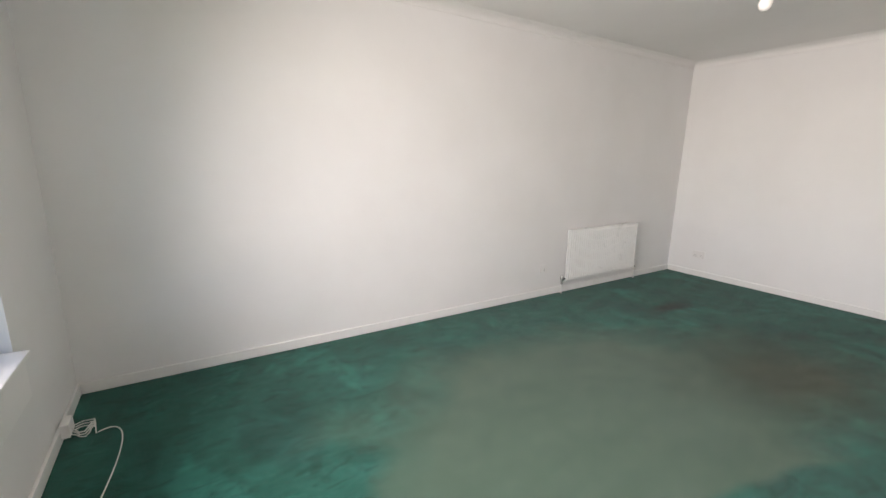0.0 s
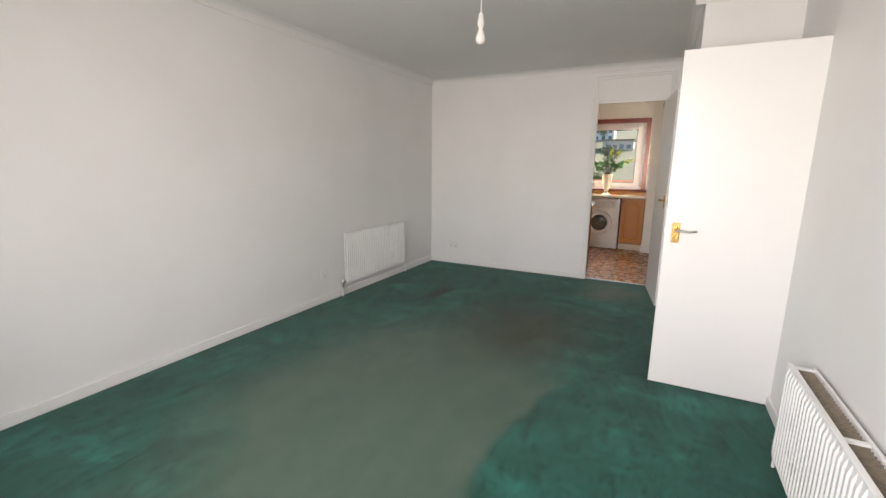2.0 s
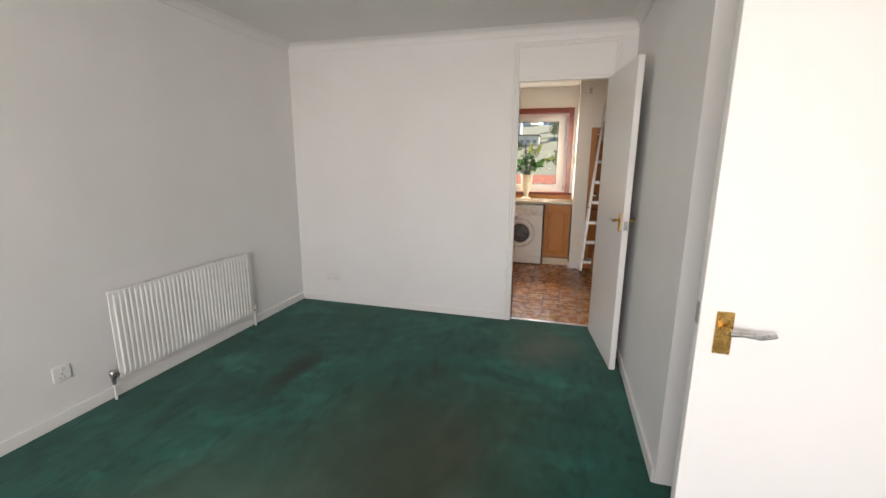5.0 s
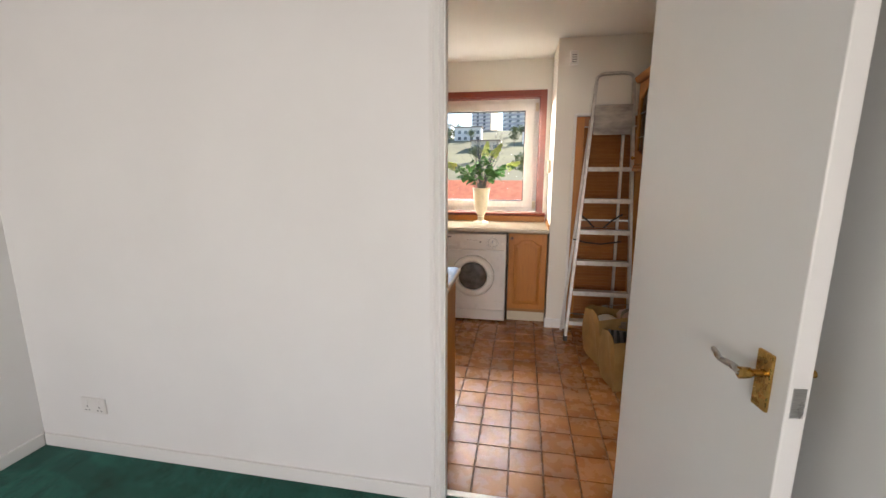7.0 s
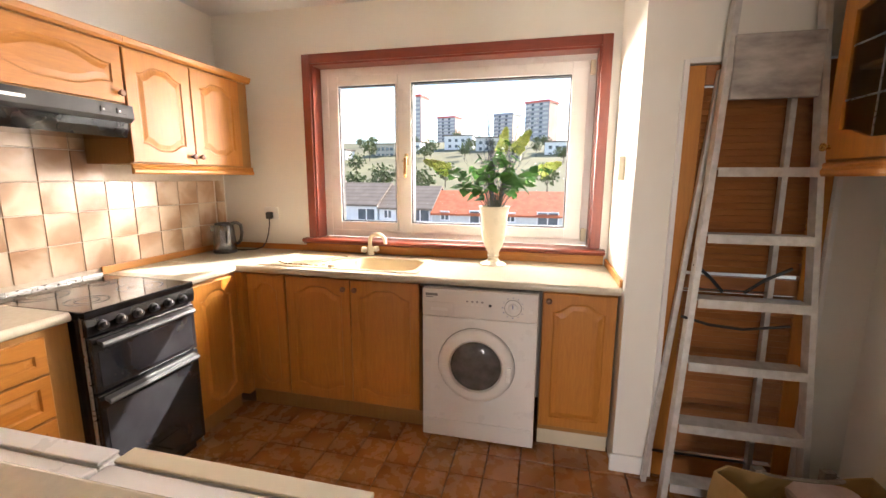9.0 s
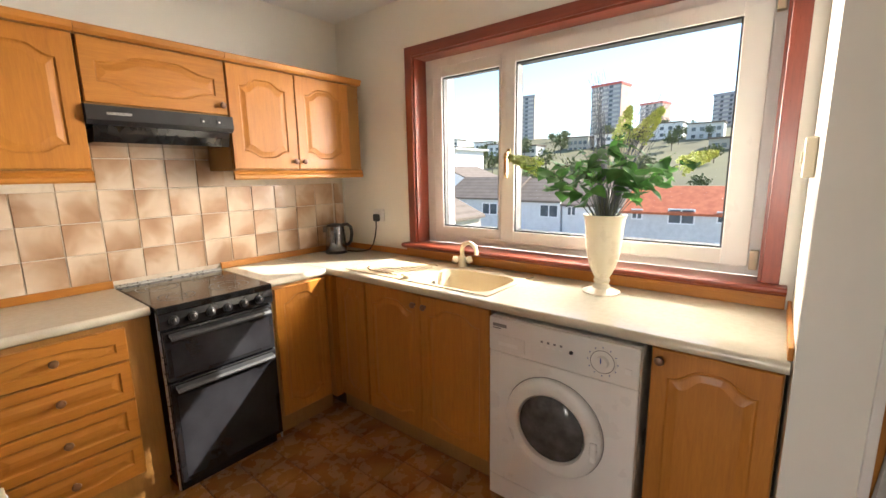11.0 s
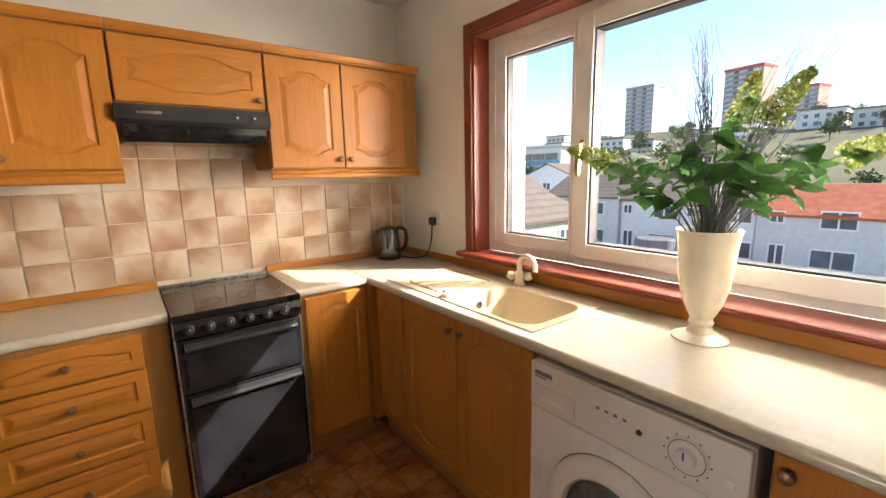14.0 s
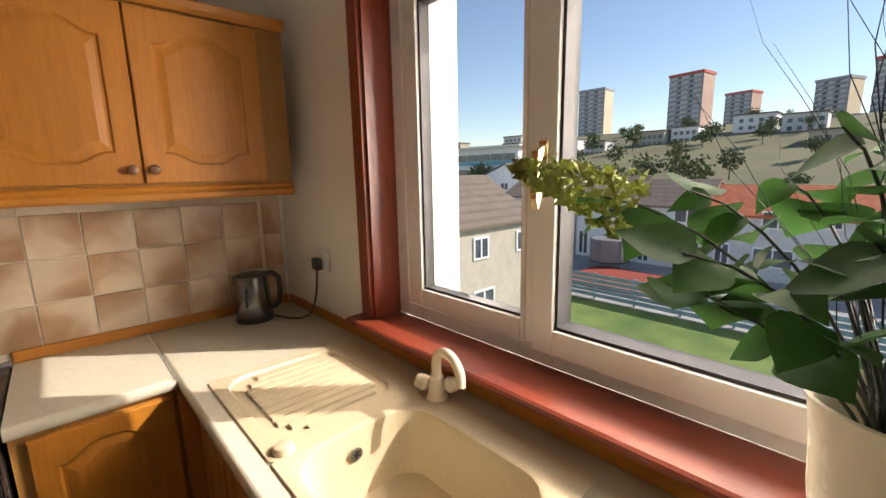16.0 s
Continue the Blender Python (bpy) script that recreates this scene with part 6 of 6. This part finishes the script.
def tower(at, rz, z0, z1, w, d, red):
    """A slab tower block: cladding, a tan flank and rows of balconies and windows."""
    tw = thing("tower_block", "tall residential tower block with red and tan cladding on the hill", "building", "tower blocks", at=(at[0], at[1], 0), rz=rz)
    part("wall", boxes((-d / 2, d / 2, -w / 2, w / 2, z0, z1)), tower_grey, tw)
    part("flank", boxes((-d / 2 + 0.2, d / 2 - 0.2, -w / 2 - 0.15, -w / 2 - 0.005, z0, z1)), tower_brick if red else tower_tan, tw, "tan end wall" if not red else "red-brown end wall")
    part("roof", boxes((-d / 2 - 0.5, d / 2 + 0.5, -w / 2 - 0.5, w / 2 + 0.5, z1, z1 + 1.4)), tower_red if red else tower_grey, tw)
    n = int((z1 - z0) / 2.75)
    bal = mesh_of("balcony", boxes((-d / 2 - 0.9, -d / 2 - 0.005, 0, w * 0.20, 0, 1.15)), tower_band)
    winm = mesh_of("window", boxes((-d / 2 - 0.12, -d / 2 - 0.004, 0, w * 0.12, 0, 1.4)), ext_glass)
    for k in range(n):
        z = z0 + 0.8 + k * (z1 - z0) / n
        for y in (-0.46, -0.10, 0.24):
            o = new("balcony", bal)
            o.parent, o.location = tw, (0, y * w, z)
        for y in (-0.24, 0.11, 0.37):
            o = new("window", winm)
            o.parent, o.location = tw, (0, y * w, z + 0.3)
    return tw


TOWERS = [(27.75, 330, 0.167, 18.5, 0), (17.6, 300, 0.181, 19, 1), (12.65, 380, 0.137, 17, 1), (5.1, 340, 0.143, 16, 0), (0.7, 300, 0.168, 17, 1)]
for heading, dist, up, w, red in TOWERS:
    a = radians(heading)
    tower((8 + cos(a) * dist, 1.3 + sin(a) * dist), heading - 26, 10, 0.1 + up * dist, w, 14, red)
fr = random.Random(11)
for k in range(16):
    y = -40 + k * 16 + fr.uniform(-4, 4)
    x = 190 + fr.uniform(-25, 25)
    z = 1 + 14 * (x - 160) / 60
    fl = thing("flats", "pale low block of flats on the hillside", "building", "flats on the hill")
    w = fr.uniform(9, 14)
    part("wall", boxes((x, x + 9, y, y + w, z - 12, z + 8)), (harl_grey, harl_white, ext_white, harl_beige)[k % 4], fl)
    part("roof", boxes((x - 0.4, x + 9.4, y - 0.4, y + w + 0.4, z + 8, z + 8.5)), roof_brown, fl)
    for i in range(3):
        for j in range(4):
            part("window", boxes((x - 0.1, x - 0.005, y + 0.8 + j * (w - 1) / 4, y + 0.8 + j * (w - 1) / 4 + 1.4, z - 0.4 + i * 2.8, z + 1.0 + i * 2.8)), ext_glass, fl)


def tree(label, at, height, spread, seed, dense=170):
    r = random.Random(seed)
    t = thing("tree", label, "tree", "trees on the slope", at=at)
    bm = bm_new()
    tube(bm, [(0, 0, 0), (0.1, 0, height * 0.3), (0, 0.1, height * 0.65)], 0.16, 7, 0.5)
    for k in range(7):
        a = k * 2.4
        tube(bm, [(0, 0, height * (0.3 + 0.05 * k)), (spread * 0.35 * cos(a), spread * 0.35 * sin(a), height * (0.5 + 0.05 * k)), (spread * 0.6 * cos(a), spread * 0.6 * sin(a), height * (0.62 + 0.05 * k))], 0.07, 5, 0.3)
    part("trunk", bm, bark, t)
    bm = bm_new()
    for k in range(dense):
        u = Vector((r.gauss(0, 1), r.gauss(0, 1), r.gauss(0, 1))).normalized() * r.uniform(0.3, 1.0)
        p = Vector((u.x * spread, u.y * spread, height * 0.68 + u.z * height * 0.34))
        s = spread * r.uniform(0.08, 0.17)
        e = Vector((r.gauss(0, 1), r.gauss(0, 1), r.gauss(0, 1))).normalized()
        f = e.orthogonal().normalized()
        g = e.cross(f)
        for q1, q2 in ((e, f), (f, g)):
            bm.faces.new([bm.verts.new(p + q1 * s), bm.verts.new(p + q2 * s * 0.7), bm.verts.new(p - q1 * s), bm.verts.new(p - q2 * s * 0.7)])
    part("crown", bm, tree_leaf, t)


for k in range(64):
    x = fr.uniform(72, 235)
    y = fr.uniform(-25, 125)
    f = min(1.0, (x - 60) / 240)
    tree("scrubby green tree on the hillside", (x, y, G + 30 * f * f * (3 - 2 * f) - 0.5), fr.uniform(5, 9), fr.uniform(2, 4), k)
hd = single("hedge", boxes((70, 73, 2, 22, -4.5, -0.6)), tree_leaf, "dark green clipped hedge behind the terraced houses", "hedge")

# Gardens below: blue-grey slatted fence, red deck, shed and a trampoline.
fence = thing("fence", "blue-grey slatted garden fence", "fence")
for k in range(9):
    part("post", boxes((29.4, 29.5, -1 + 2.2 * k, -0.9 + 2.2 * k, G + 0.02, G + 1.5)), fence_blue, fence)
for j in range(5):
    part("rail", boxes((29.35, 29.395, -1, 16.7, G + 0.15 + 0.27 * j, G + 0.36 + 0.27 * j)), fence_blue, fence)
single("garden_deck", boxes((31, 36, 10.5, 15.5, G + 0.025, G + 0.35)), deck_red, "low red-brown timber garden deck", "deck")
shed = thing("garden_shed", "small red garden shed with a dark roof", "shed")
part("wall", boxes((31.5, 33.5, 17, 19.2, G + 0.02, G + 1.9)), deck_red, shed)
part("roof", prism(bm_new(), [(31.3, 16.9, G + 1.9), (32.5, 16.9, G + 2.6), (33.7, 16.9, G + 1.9)], (0, 1, 0), 2.4), gasket, shed)
tp = thing("trampoline", "dark netted garden trampoline", "trampoline", at=(36.8, 15.0, G + 0.02))
part("mat", lathe(bm_new(), [(1.3, 0.6), (1.3, 0.68)], (0, 0, 0), "Z", 20), gasket, tp)
for k in range(6):
    a = k * pi / 3
    part("pole", tube(bm_new(), [(1.3 * cos(a), 1.3 * sin(a), 0), (1.3 * cos(a), 1.3 * sin(a), 2.3)], 0.03, 6), grey_print, tp)
part("net", lathe(bm_new(), [(1.28, 0.7), (1.28, 2.2), (1.25, 2.25)], (0, 0, 0), "Z", 20), grey_print, tp)

# ---- tiles ----
P = 0.152
bm = bm_new()
bx(bm, -0.0742, 0.0742, -0.006, 0.001, -0.0742, 0.0742)
for v in bm.verts:
    if v.co.y < -0.005:
        v.co.x *= 0.975
        v.co.z *= 0.975
tile_mesh = mesh_of("tile", bm, wall_tile_mat)
splash = structure("tiling_splashback", boxes((6.012, 8.745, KY - 0.0035, KY - 0.0005, 0.90, 1.478), (7.222, 7.808, KY - 0.0035, KY - 0.0005, 1.478, 1.66)), grout_wall, "mottled beige square wall tiles with pale grout", "tiling")
for i in range(18):
    for j in range(5):
        cx, cz = 6.138 + P * i, 1.012 + P * j
        narrow = cx > 8.66
        if narrow:
            cx = 8.70
        if cz > 1.45 and not 7.2 < cx < 7.85:
            continue
        o = new("tile", tile_mesh)
        o.parent = splash
        o.location = (cx, KY - 0.0025, cz)
        o.rotation_euler = (0, radians(90 * ((i * 5 + j * 3 + i * j) % 4)) if not narrow else 0, 0)
        if narrow:
            o.scale = (0.52, 1, 1)
QX, QY = 0.176, 0.167
bm = bm_new()
bx(bm, -QX / 2 + 0.0025, QX / 2 - 0.0025, -QY / 2 + 0.0025, QY / 2 - 0.0025, -0.006, 0.0)
for v in bm.verts:
    if v.co.z > -0.001:
        v.co.x *= 0.975
        v.co.y *= 0.975
ft_mesh = mesh_of("tile", bm, floor_tile_mat)
floor_k = bpy.data.objects["floor_kitchen"]
for i in range(-8, 5):
    for j in range(-7, 12):
        x, y = 7.473 + QX * i, 1.0385 + QY * j
        if x < 6.05 or x > 8.3 or y < KRY + 0.02 or (x < 6.6 and y > 1.6) or y > 2.95:
            continue
        o = new("tile", ft_mesh)
        o.parent = floor_k
        o.location = (x, y, 0.0)
        o.rotation_euler = (0, 0, radians(180 * ((i * 7 + j * 3) % 2)))
